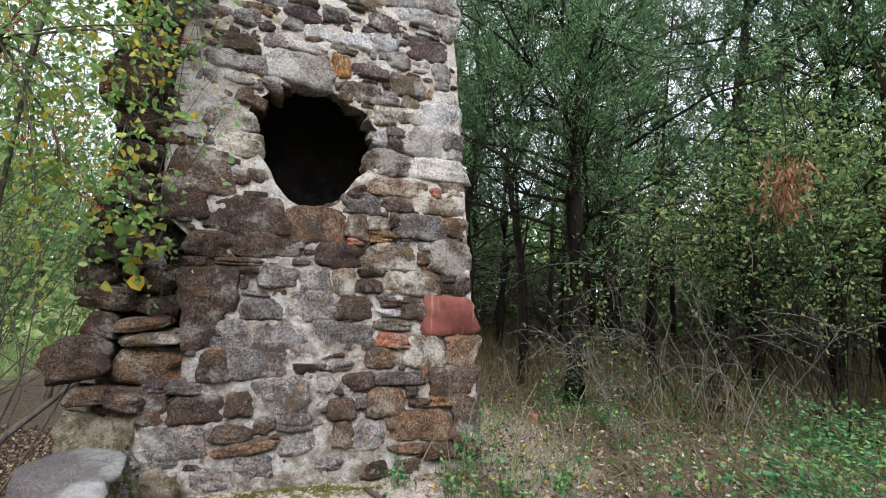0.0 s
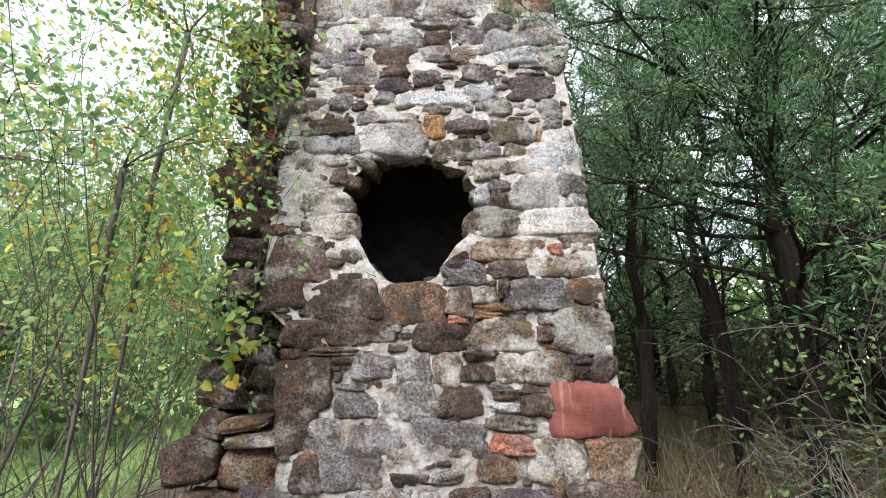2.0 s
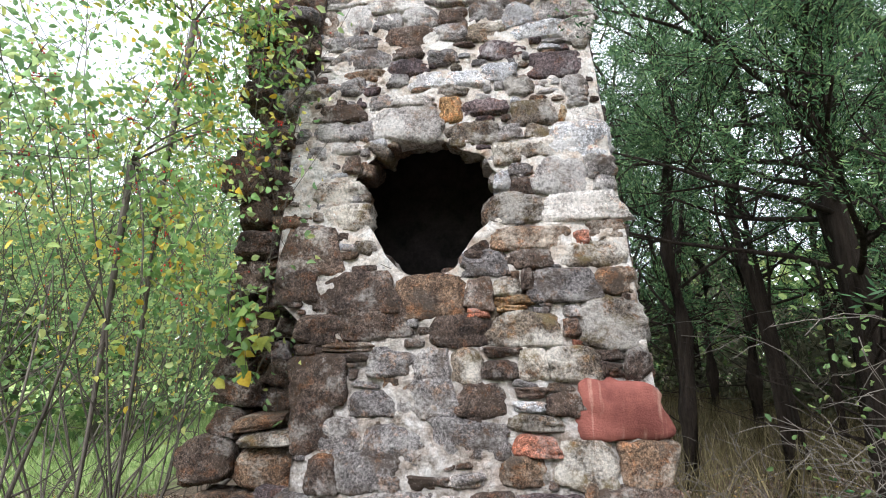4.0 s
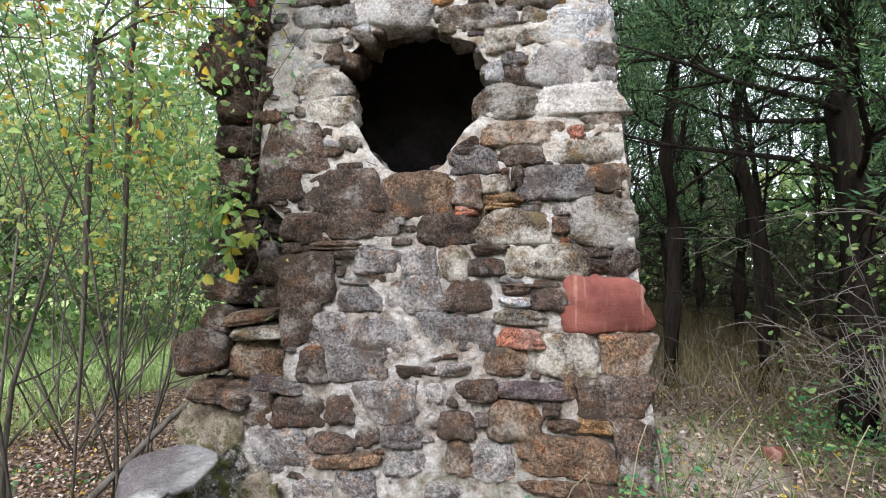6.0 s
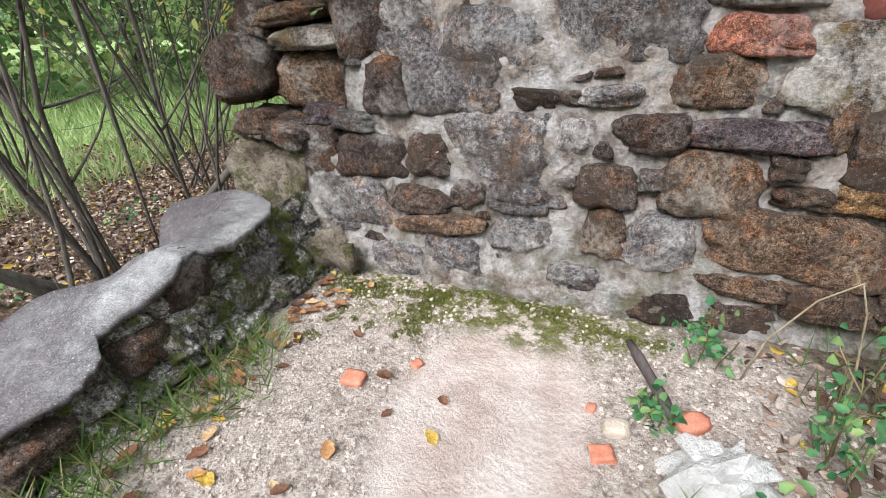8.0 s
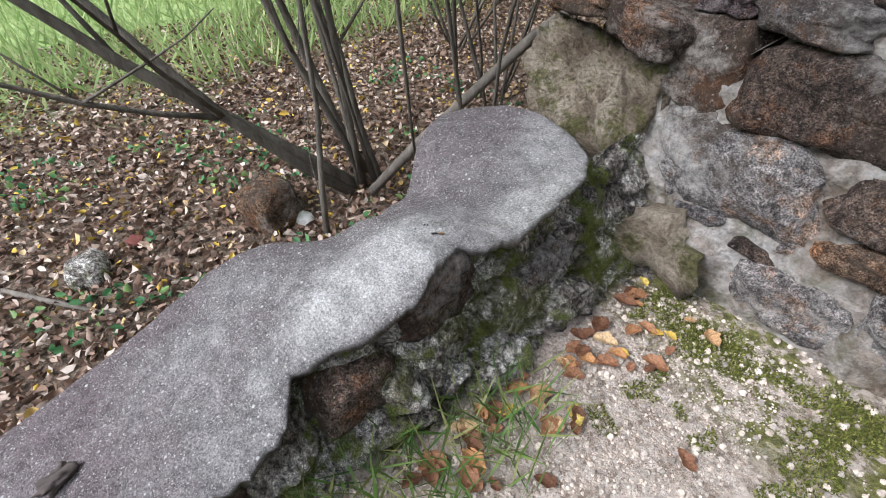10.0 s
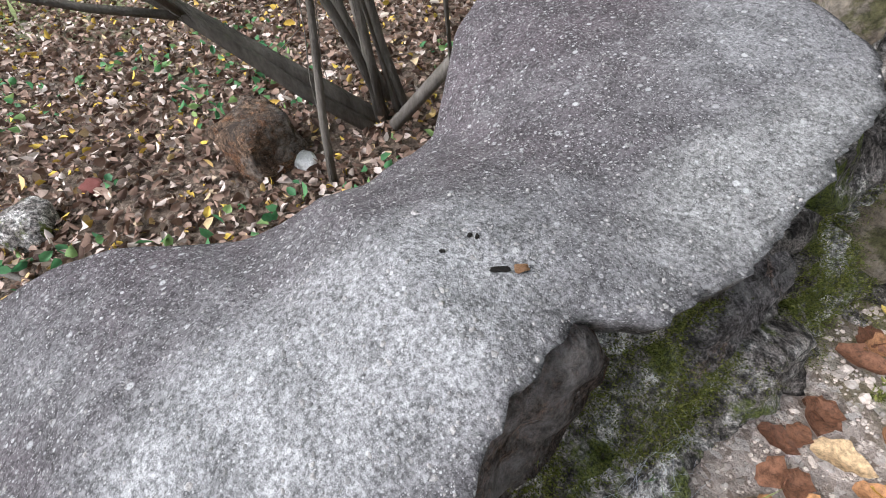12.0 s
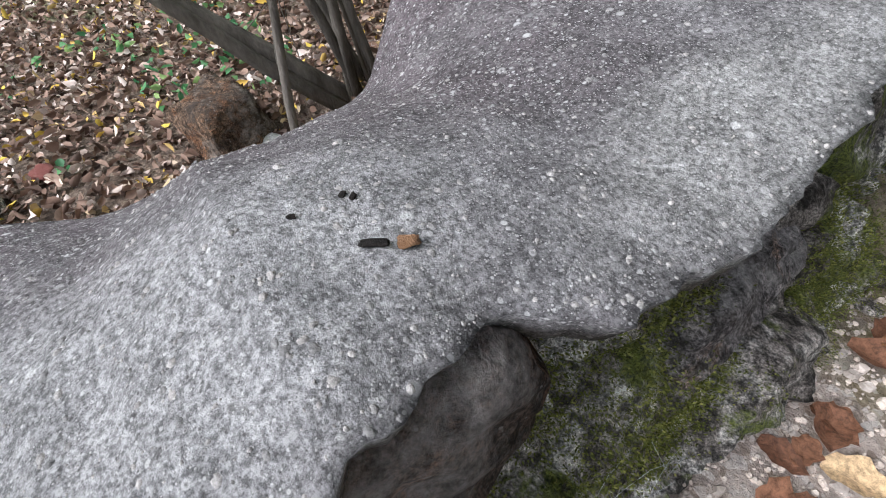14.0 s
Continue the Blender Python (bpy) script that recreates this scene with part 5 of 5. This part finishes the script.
# ---- masonry pieces ----
def block(seed, square=9.0, cuts=6):
    """One weathered building stone in a unit box, with skewed corners and a hackly face."""
    bm = bmesh.new()
    bmesh.ops.create_cube(bm, size=2)
    bmesh.ops.subdivide_edges(bm, edges=bm.edges, cuts=cuts, use_grid_fill=True)
    r = R(1000 + seed)
    skew = r.uniform(-0.2, 0.2, 3)
    tilt = r.uniform(-0.16, 0.16, 2)
    o = Vector((seed * 5.3, seed * 2.1, 0))
    for v in bm.verts:
        p = v.co.copy()
        k = (abs(p.x) ** square + abs(p.y) ** square + abs(p.z) ** square) ** (-1 / square)
        q = p * k
        q.x *= 1 + skew[0] * q.z
        q.z *= 1 + skew[1] * q.x * 0.8
        q.x += skew[2] * q.z * 0.5
        q += q.normalized() * (0.17 * noise.noise(q * 1.3 + o) + 0.13 * noise.noise(q * 2.9 + o) + 0.07 * noise.noise(q * 6.5 + o))
        q.y += tilt[0] * q.x + tilt[1] * q.z + 0.14 * noise.noise(Vector((q.x * 2.2, 0, q.z * 2.2)) + o) + 0.09 * noise.noise(Vector((q.x * 5.5, 3, q.z * 5.5)) + o)
        v.co = q * 0.5
    me = bpy.data.meshes.new("stone")
    bm.to_mesh(me)
    bm.free()
    me.polygons.foreach_set("use_smooth", [True] * len(me.polygons))
    return me


SHAPES = [block(i, (5.0, 7.0, 3.6, 4.2)[i % 4], 8) for i in range(20)]
CHIPS = [block(i + 40, 7.0, 3) for i in range(8)]
CUT = {}
laid = R(5)


def lay(kind, x, y, z, w, h, depth, roll=0.0, parent=chimney, origin=(0.4, 3.9, 0), turn=0.0, name="stone", label=""):
    i = int(laid.integers(0, len(SHAPES)))
    if (i, kind) not in CUT:
        CUT[i, kind] = SHAPES[i].copy()
        CUT[i, kind].materials.append(STONE[kind])
    m = pose(x - origin[0], y - origin[1], z - origin[2], laid.normal() * 2.0, roll, turn + laid.normal() * 2.0) @ Matrix.Diagonal((w, depth, h, 1))
    return part(name, CUT[i, kind], parent, label, m)


def course(kind, x, z, w, h):
    TAKEN.append((x, z, w, h))
    proud = 0.022 + 0.026 * laid.uniform() if z < 1.9 else 0.016 + 0.02 * laid.uniform()
    depth = 0.2
    extra = 0.05 if kind == "R" else 0.0
    back_off = 0.06 * float(smooth(-0.55, -0.75, x))
    grow_w, grow_h = 1.14, 1.21
    ob = lay(kind, x, front_y(z) - proud - 0.3 * extra + depth / 2 + back_off, z, w * grow_w, h * grow_h, depth, laid.normal() * 2.0)
    if kind == "R":
        tagged(ob, "large smooth red sandstone block")


JOINED = ([], [], [])
KINDS = sorted(STONE)


def bed(kind, x, y, z, w, h, depth, roll=0.0, turn=0.0):
    """A stone of the joined rest of the masonry."""
    me = CHIPS[int(laid.integers(0, len(CHIPS)))]
    m = pose(x - 0.4, y - 3.9, z, laid.normal() * 2.0, roll, turn + laid.normal() * 2.0) @ Matrix.Diagonal((w, depth, h, 1))
    start = len(JOINED[0])
    JOINED[0].extend(tuple(m @ v.co) for v in me.vertices)
    JOINED[1].extend(tuple(start + i for i in p.vertices) for p in me.polygons)
    JOINED[2].extend([KINDS.index(kind)] * len(me.polygons))


TAKEN = []


def tooth(kind, x, z, w, h):
    lay(kind, x, (3.74 if 1.05 < z < 1.8 else 3.58) + 0.05 * laid.normal(), z, w * 1.12, h * 1.12, 0.34, laid.normal() * 5)


course('d', 0.73, 0.07, 0.21, 0.10); course('d', 0.97, 0.07, 0.23, 0.11); course('g', -0.28, 0.08, 0.23, 0.12); course('g', -0.03, 0.13, 0.22, 0.14)
course('g', 0.45, 0.13, 0.23, 0.09); course('d', 1.44, 0.15, 0.19, 0.12); course('b', 1.22, 0.16, 0.21, 0.12); course('b', 0.98, 0.18, 0.25, 0.06)
course('g', 0.23, 0.25, 0.21, 0.12); course('b', -0.10, 0.25, 0.35, 0.08); course('g', 0.71, 0.29, 0.22, 0.18); course('g', -0.50, 0.29, 0.33, 0.20)
course('b', 0.52, 0.31, 0.13, 0.15); course('b', 1.08, 0.33, 0.46, 0.19); course('d', -0.17, 0.34, 0.23, 0.09); course('d', 1.42, 0.37, 0.16, 0.28)
course('d', 0.02, 0.38, 0.13, 0.11); course('g', 0.21, 0.39, 0.21, 0.10); course('d', 0.51, 0.47, 0.18, 0.12); course('b', 1.07, 0.49, 0.15, 0.06)
course('d', -0.63, 0.49, 0.15, 0.17); course('d', -0.38, 0.49, 0.31, 0.17); course('g', 0.65, 0.50, 0.08, 0.06); course('o', 1.24, 0.50, 0.17, 0.07)
course('b', 0.82, 0.51, 0.25, 0.17); course('d', -0.14, 0.52, 0.16, 0.14); course('g', 0.12, 0.57, 0.33, 0.20); course('d', 1.01, 0.58, 0.08, 0.06)
course('g', -0.48, 0.62, 0.19, 0.07); course('p', -0.64, 0.63, 0.12, 0.06); course('g', 0.39, 0.63, 0.13, 0.12); course('d', 1.32, 0.64, 0.33, 0.21)
course('d', 0.62, 0.65, 0.21, 0.10); course('p', 0.91, 0.66, 0.33, 0.09); course('b', 1.12, 0.70, 0.07, 0.14); course('d', 0.29, 0.74, 0.20, 0.06)
course('d', -0.32, 0.75, 0.16, 0.16); course('g', 0.48, 0.76, 0.18, 0.06); course('g', -0.06, 0.76, 0.31, 0.17); course('b', 0.79, 0.81, 0.23, 0.14)
course('m', 1.10, 0.85, 0.28, 0.21); course('b', 1.40, 0.86, 0.24, 0.20); course('g', 0.09, 0.92, 0.36, 0.17); course('r', 0.85, 0.94, 0.21, 0.09)
course('g', -0.23, 0.95, 0.24, 0.18); course('g', 0.50, 0.95, 0.37, 0.19); course('d', -0.41, 0.99, 0.21, 0.25); course('m', 0.86, 1.05, 0.27, 0.08)
course('R', 1.29, 1.12, 0.39, 0.26); course('g', -0.04, 1.13, 0.28, 0.15); course('w', 0.82, 1.13, 0.16, 0.05); course('d', 1.01, 1.15, 0.20, 0.11)
course('g', 0.26, 1.16, 0.30, 0.19); course('d', 0.56, 1.16, 0.25, 0.18); course('d', 0.83, 1.20, 0.15, 0.05); course('d', -0.39, 1.25, 0.33, 0.24)
course('d', 0.66, 1.32, 0.18, 0.10); course('d', 1.26, 1.33, 0.11, 0.07); course('m', 0.47, 1.33, 0.17, 0.18); course('g', 0.28, 1.34, 0.20, 0.17)
course('g', 0.04, 1.34, 0.26, 0.14); course('m', 1.07, 1.35, 0.27, 0.17); course('m', 0.85, 1.35, 0.15, 0.16); course('d', 1.40, 1.36, 0.13, 0.16)
course('d', -0.22, 1.38, 0.23, 0.05); course('d', 1.26, 1.41, 0.14, 0.06); course('d', 0.70, 1.42, 0.20, 0.05); course('d', -0.49, 1.42, 0.13, 0.06)
course('b', -0.23, 1.44, 0.29, 0.05); course('r', 1.10, 1.47, 0.05, 0.04); course('d', 0.44, 1.53, 0.32, 0.17); course('m', 0.82, 1.54, 0.39, 0.18)
course('d', -0.41, 1.54, 0.28, 0.16); course('d', 1.07, 1.55, 0.09, 0.09); course('d', -0.07, 1.57, 0.39, 0.16); course('m', 1.29, 1.58, 0.33, 0.25)
course('r', 0.54, 1.64, 0.12, 0.05); course('g', 1.08, 1.65, 0.10, 0.09); course('o', 0.74, 1.66, 0.16, 0.04); course('o', 0.74, 1.71, 0.20, 0.06)
course('b', 0.26, 1.74, 0.42, 0.23); course('d', 0.55, 1.75, 0.15, 0.16); course('d', -0.19, 1.76, 0.46, 0.23); course('m', 0.71, 1.79, 0.15, 0.10)
course('g', 1.04, 1.80, 0.34, 0.17); course('d', -0.60, 1.81, 0.25, 0.20); course('b', 1.33, 1.82, 0.22, 0.14); course('d', 0.83, 1.83, 0.07, 0.12)
course('g', 0.58, 1.93, 0.28, 0.15); course('d', 0.85, 1.96, 0.24, 0.13); course('m', 1.21, 1.99, 0.35, 0.15); course('d', -0.52, 2.04, 0.35, 0.27)
course('r', 1.16, 2.09, 0.08, 0.08); course('b', 0.88, 2.09, 0.47, 0.15); course('b', 1.30, 2.14, 0.19, 0.12); course('d', -0.66, 2.26, 0.19, 0.14)
course('m', -0.30, 2.27, 0.29, 0.15); course('l', 1.18, 2.29, 0.42, 0.16); course('m', 0.78, 2.29, 0.35, 0.18); course('g', 1.32, 2.43, 0.13, 0.10)
course('d', 0.81, 2.43, 0.13, 0.12); course('m', -0.38, 2.44, 0.31, 0.14); course('w', 0.70, 2.48, 0.10, 0.12); course('l', 1.06, 2.50, 0.30, 0.24)
course('w', -0.66, 2.54, 0.18, 0.27); course('g', 0.81, 2.55, 0.16, 0.10); course('g', 1.31, 2.55, 0.16, 0.12); course('d', -0.30, 2.64, 0.11, 0.11)
course('m', 0.73, 2.67, 0.16, 0.13); course('m', 0.91, 2.69, 0.21, 0.12); course('g', -0.55, 2.72, 0.15, 0.13); course('w', 1.19, 2.75, 0.35, 0.22)
course('w', -0.71, 2.75, 0.16, 0.12); course('g', -0.35, 2.76, 0.20, 0.09); course('m', 0.93, 2.82, 0.17, 0.11); course('g', 0.75, 2.83, 0.14, 0.10)
course('m', 0.53, 2.84, 0.31, 0.16); course('g', -0.24, 2.90, 0.15, 0.14); course('g', -0.46, 2.90, 0.25, 0.15); course('l', 1.23, 2.93, 0.17, 0.10)
course('o', 1.10, 2.94, 0.05, 0.14); course('l', 0.06, 2.95, 0.45, 0.25); course('m', 0.91, 2.96, 0.28, 0.16); course('o', 0.36, 3.02, 0.15, 0.17)
course('l', 1.20, 3.03, 0.14, 0.06); course('p', 0.59, 3.03, 0.29, 0.12); course('b', -0.74, 3.04, 0.20, 0.08); course('d', -0.40, 3.04, 0.31, 0.12)
course('l', 0.10, 3.11, 0.27, 0.08); course('g', -0.12, 3.12, 0.18, 0.13); course('l', 1.19, 3.14, 0.15, 0.14); course('m', 0.82, 3.17, 0.18, 0.13)
course('m', 0.38, 3.17, 0.24, 0.07); course('g', -0.60, 3.22, 0.31, 0.15); course('g', -0.35, 3.25, 0.18, 0.11); course('w', 0.19, 3.27, 0.23, 0.11)
course('w', 0.46, 3.27, 0.25, 0.12); course('g', -0.01, 3.29, 0.14, 0.10); course('w', 0.70, 3.30, 0.22, 0.12); course('p', 1.09, 3.33, 0.36, 0.18)
course('b', -0.28, 3.35, 0.31, 0.08); course('p', 0.05, 3.40, 0.28, 0.15); course('g', 0.29, 3.46, 0.20, 0.11); course('g', -0.29, 3.50, 0.40, 0.18)
course('p', 0.71, 3.49, 0.30, 0.14); course('d', 0.05, 3.52, 0.21, 0.10); course('l', 1.24, 3.61, 0.18, 0.16); course('w', 0.97, 3.63, 0.35, 0.12)
course('g', -0.39, 3.65, 0.42, 0.11); course('m', 0.61, 3.65, 0.28, 0.14); course('d', 0.05, 3.66, 0.32, 0.16); course('g', 0.36, 3.67, 0.22, 0.12)
course('w', 0.84, 3.77, 0.22, 0.16); course('g', 1.14, 3.79, 0.35, 0.15); course('g', -0.12, 3.81, 0.22, 0.14); course('g', 0.12, 3.81, 0.24, 0.15)
course('d', 0.37, 3.82, 0.21, 0.14); course('g', 0.60, 3.82, 0.23, 0.15); course('l', -0.37, 3.86, 0.27, 0.21); course('b', -0.59, 3.86, 0.15, 0.20)
course('g', 0.85, 3.95, 0.28, 0.15); course('g', 1.14, 3.96, 0.25, 0.16); course('g', 0.45, 3.96, 0.39, 0.09); course('l', -0.05, 3.97, 0.37, 0.14)
course('l', -0.43, 3.99, 0.36, 0.05); course('g', 0.37, 4.11, 0.22, 0.19); course('g', 0.65, 4.15, 0.31, 0.20); course('g', 0.10, 4.16, 0.26, 0.21)
course('g', -0.54, 4.16, 0.24, 0.24); course('b', 1.04, 4.16, 0.42, 0.26); course('l', -0.21, 4.17, 0.37, 0.23); tooth('b', -0.79, 0.53, 0.31, 0.15)
tooth('d', -0.53, 0.57, 0.19, 0.09); tooth('b', -0.68, 0.74, 0.41, 0.23); tooth('d', -1.08, 0.78, 0.33, 0.24); tooth('m', -0.69, 0.92, 0.31, 0.09)
tooth('d', -0.99, 0.99, 0.16, 0.13); tooth('b', -0.76, 1.01, 0.28, 0.07); tooth('d', -0.80, 1.13, 0.34, 0.10); tooth('d', -1.00, 1.16, 0.30, 0.13)
tooth('d', -0.74, 1.28, 0.19, 0.18); tooth('d', -1.10, 1.32, 0.20, 0.13); tooth('d', -1.00, 1.48, 0.29, 0.14); tooth('d', -0.88, 1.64, 0.24, 0.13)
tooth('d', -1.09, 1.72, 0.17, 0.17); tooth('d', -0.91, 1.90, 0.20, 0.16); tooth('d', -0.88, 2.09, 0.23, 0.18); tooth('d', -0.93, 2.30, 0.23, 0.17)
tooth('d', -0.97, 2.52, 0.29, 0.22); tooth('d', -0.96, 2.75, 0.20, 0.20); tooth('d', -1.00, 3.20, 0.23, 0.19); tooth('d', -1.01, 3.44, 0.19, 0.20)
tooth('d', -1.00, 3.69, 0.21, 0.21)

# courses above the facing, the stones down the right side and small chips wedged into the joints
z = 4.33
while z < 4.95:
    h = laid.uniform(0.1, 0.16)
    x = left_x(z) + 0.02
    while x < right_x(z) - 0.08:
        w = min(laid.uniform(0.16, 0.38), right_x(z) - x)
        bed("glgbgl"[int(laid.integers(0, 6))], x + w / 2, front_y(z) + 0.08, z, w, h, 0.2)
        x += w
    z += h
z = 0.05
while z < 4.9:
    h = laid.uniform(0.13, 0.22)
    y = front_y(z) + 0.03
    while y < front_y(z) + 1.0:
        w = laid.uniform(0.22, 0.4)
        bed("dbgdb"[int(laid.integers(0, 5))], right_x(z) - 0.06, y + w / 2, z + h / 2, w * 0.96, h * 0.94, 0.16, 0, 90)
        y += w
    z += h
chips = 0
for _ in range(9000):
    x, z = laid.uniform(-0.78, 1.5), laid.uniform(0.15, 4.3)
    w, h = laid.uniform(0.05, 0.17), laid.uniform(0.03, 0.075)
    if x - w / 2 < left_x(z) or x + w / 2 > right_x(z) or math.hypot((x - HOLE[0]) / 0.5, (z - HOLE[1]) / 0.57) < 1:
        continue
    if any(abs(x - a) < (w + p) * 0.47 and abs(z - b) < (h + q) * 0.47 for a, b, p, q in TAKEN):
        continue
    TAKEN.append((x, z, w, h))
    if z < 1.2 and laid.uniform() < 0.5:
        continue
    kinds = "glgdbwmp" if z > 1.9 else "ggbdd"
    bed(kinds[int(laid.integers(0, len(kinds)))], x, front_y(z) + 0.05 - laid.uniform(0.006, 0.02), z, w, h, 0.1, laid.normal() * 5)
    chips += 1
    if chips > 210:
        break
# broken stones round the rim of the hole and in the gap of the shoulder
for i in range(26):
    a = 2 * math.pi * i / 26 + laid.normal() * 0.06
    s = 1.0 - 0.25 * float(smooth(-0.2, -1.0, math.sin(a)))
    lay("dbmgb"[int(laid.integers(0, 5))], HOLE[0] + 0.56 * s * math.cos(a), front_y(HOLE[1]) + laid.uniform(0.2, 0.3), HOLE[1] + 0.6 * math.sin(a), laid.uniform(0.14, 0.26), laid.uniform(0.1, 0.17), 0.26, laid.normal() * 12)
for i in range(24):
    a = 2 * math.pi * i / 24 + laid.normal() * 0.07
    s = 1.0 - 0.22 * float(smooth(-0.2, -1.0, math.sin(a)))
    bed("dbmlbdg"[int(laid.integers(0, 7))], HOLE[0] + 0.49 * s * math.cos(a), front_y(HOLE[1] + 0.55 * math.sin(a)) + laid.uniform(0.1, 0.16), HOLE[1] + 0.545 * math.sin(a), laid.uniform(0.1, 0.2), laid.uniform(0.06, 0.12), 0.24, laid.normal() * 14)
for i in range(26):
    lay("ddbdp"[int(laid.integers(0, 5))], laid.uniform(-0.98, -0.52), laid.uniform(3.68, 3.82), laid.uniform(0.35, 1.75), laid.uniform(0.14, 0.28), laid.uniform(0.08, 0.16), 0.24, laid.normal() * 8)
for i in range(30):
    z = 1.85 + 3.0 * i / 30
    (bed if z > 3.9 else lay)("dbdg"[int(laid.integers(0, 4))], -0.84 + 0.05 * laid.normal(), laid.uniform(3.6, 3.7), z, laid.uniform(0.18, 0.3), laid.uniform(0.09, 0.14), 0.3, laid.normal() * 5)

for x, y, z, w, h, kind in ((-0.78, 3.32, 0.55, 0.22, 0.11, "d"), (-0.98, 3.38, 0.58, 0.22, 0.1, "b")):
    lay(kind, x, y + 0.06, z, w, h, 0.24, laid.normal() * 8)

rest = mesh_of("masonry", JOINED[0], JOINED[1], STONE[KINDS[0]])
for k in KINDS[1:]:
    rest.materials.append(STONE[k])
rest.polygons.foreach_set("material_index", JOINED[2])
tagged(part("masonry", rest, chimney, "small stones and chips wedged into the joints"), kind="stuff")

# stones showing under the low wall's cap
for y, z, w, h, kind in ((2.6, 0.255, 0.19, 0.15, "d"), (2.88, 0.17, 0.2, 0.09, "g"), (2.42, 0.15, 0.18, 0.1, "d"), (2.1, 0.08, 0.2, 0.1, "d"), (1.9, 0.04, 0.2, 0.1, "b")):
    lay(kind, edge_x(y) - 0.07 + 0.05 * (crest(y) - z) / 0.35, y, z, w, h, 0.13, 0, low_wall, (-0.85, 2.0, 0), 90)


# ---- moss on the low wall ----
def moss_fuzz():
    rand = R(81)
    spots = []
    for v in bpy.data.meshes["rubble_core"].vertices:
        x, y, z = v.co
        if 1.8 < y < 3.2 and -0.02 < z < crest(y) - 0.05 and x > edge_x(y) - 0.05 and wavy(x + 3, y, z, 6) > 0.12:
            spots += [(x + rand.normal() * 0.006, y + rand.normal() * 0.006, z + rand.normal() * 0.004) for _ in range(22)]
    at = np.array(spots)
    d = rand.normal(size=at.shape) * 0.6 + np.array((0.6, 0, 0.7))
    ob = new("moss", mesh_of("moss", *leaf_arrays(at, d, 0.0034 * rand.uniform(0.4, 1.3, len(at)), 0.0016, plain=True), MOSS_TIP, False))
    tagged(ob, "tufted green moss on the rubble face", "moss", kind="stuff")


moss_fuzz()


def moss_bed():
    """Low moss along the foot of the chimney, thinning out over the grit."""
    rand = R(82)

    def damp(x, y):
        foot = 3.13 + 0.09 * math.exp(-((x - 0.2) / 0.28) ** 2)
        near = abs(y - foot) / (0.05 + 0.03 * wavy(x, y, 2, 3))
        return near < 0.7 + 1.5 * wavy(x, y, 5, 9) + 0.9 * wavy(x, y, 8, 24) or (x < 0.0 and y > 2.75 and wavy(x, y, 7, 7) + 0.5 * wavy(x, y, 3, 21) > 0.33)

    at = scatter(15000, rand, -0.5, 0.78, 2.7, 3.26, damp)
    d = rand.normal(size=at.shape) * np.array((0.8, 0.8, 0.2)) + np.array((0, 0, 0.9))
    ob = new("moss", mesh_of("moss", *leaf_arrays(at, d, 0.009 * rand.uniform(0.4, 1.3, len(at)), 0.0035, plain=True), MOSS_TIP, False))
    tagged(ob, "low green moss on grit along the chimney foot", "moss", kind="stuff")


moss_bed()
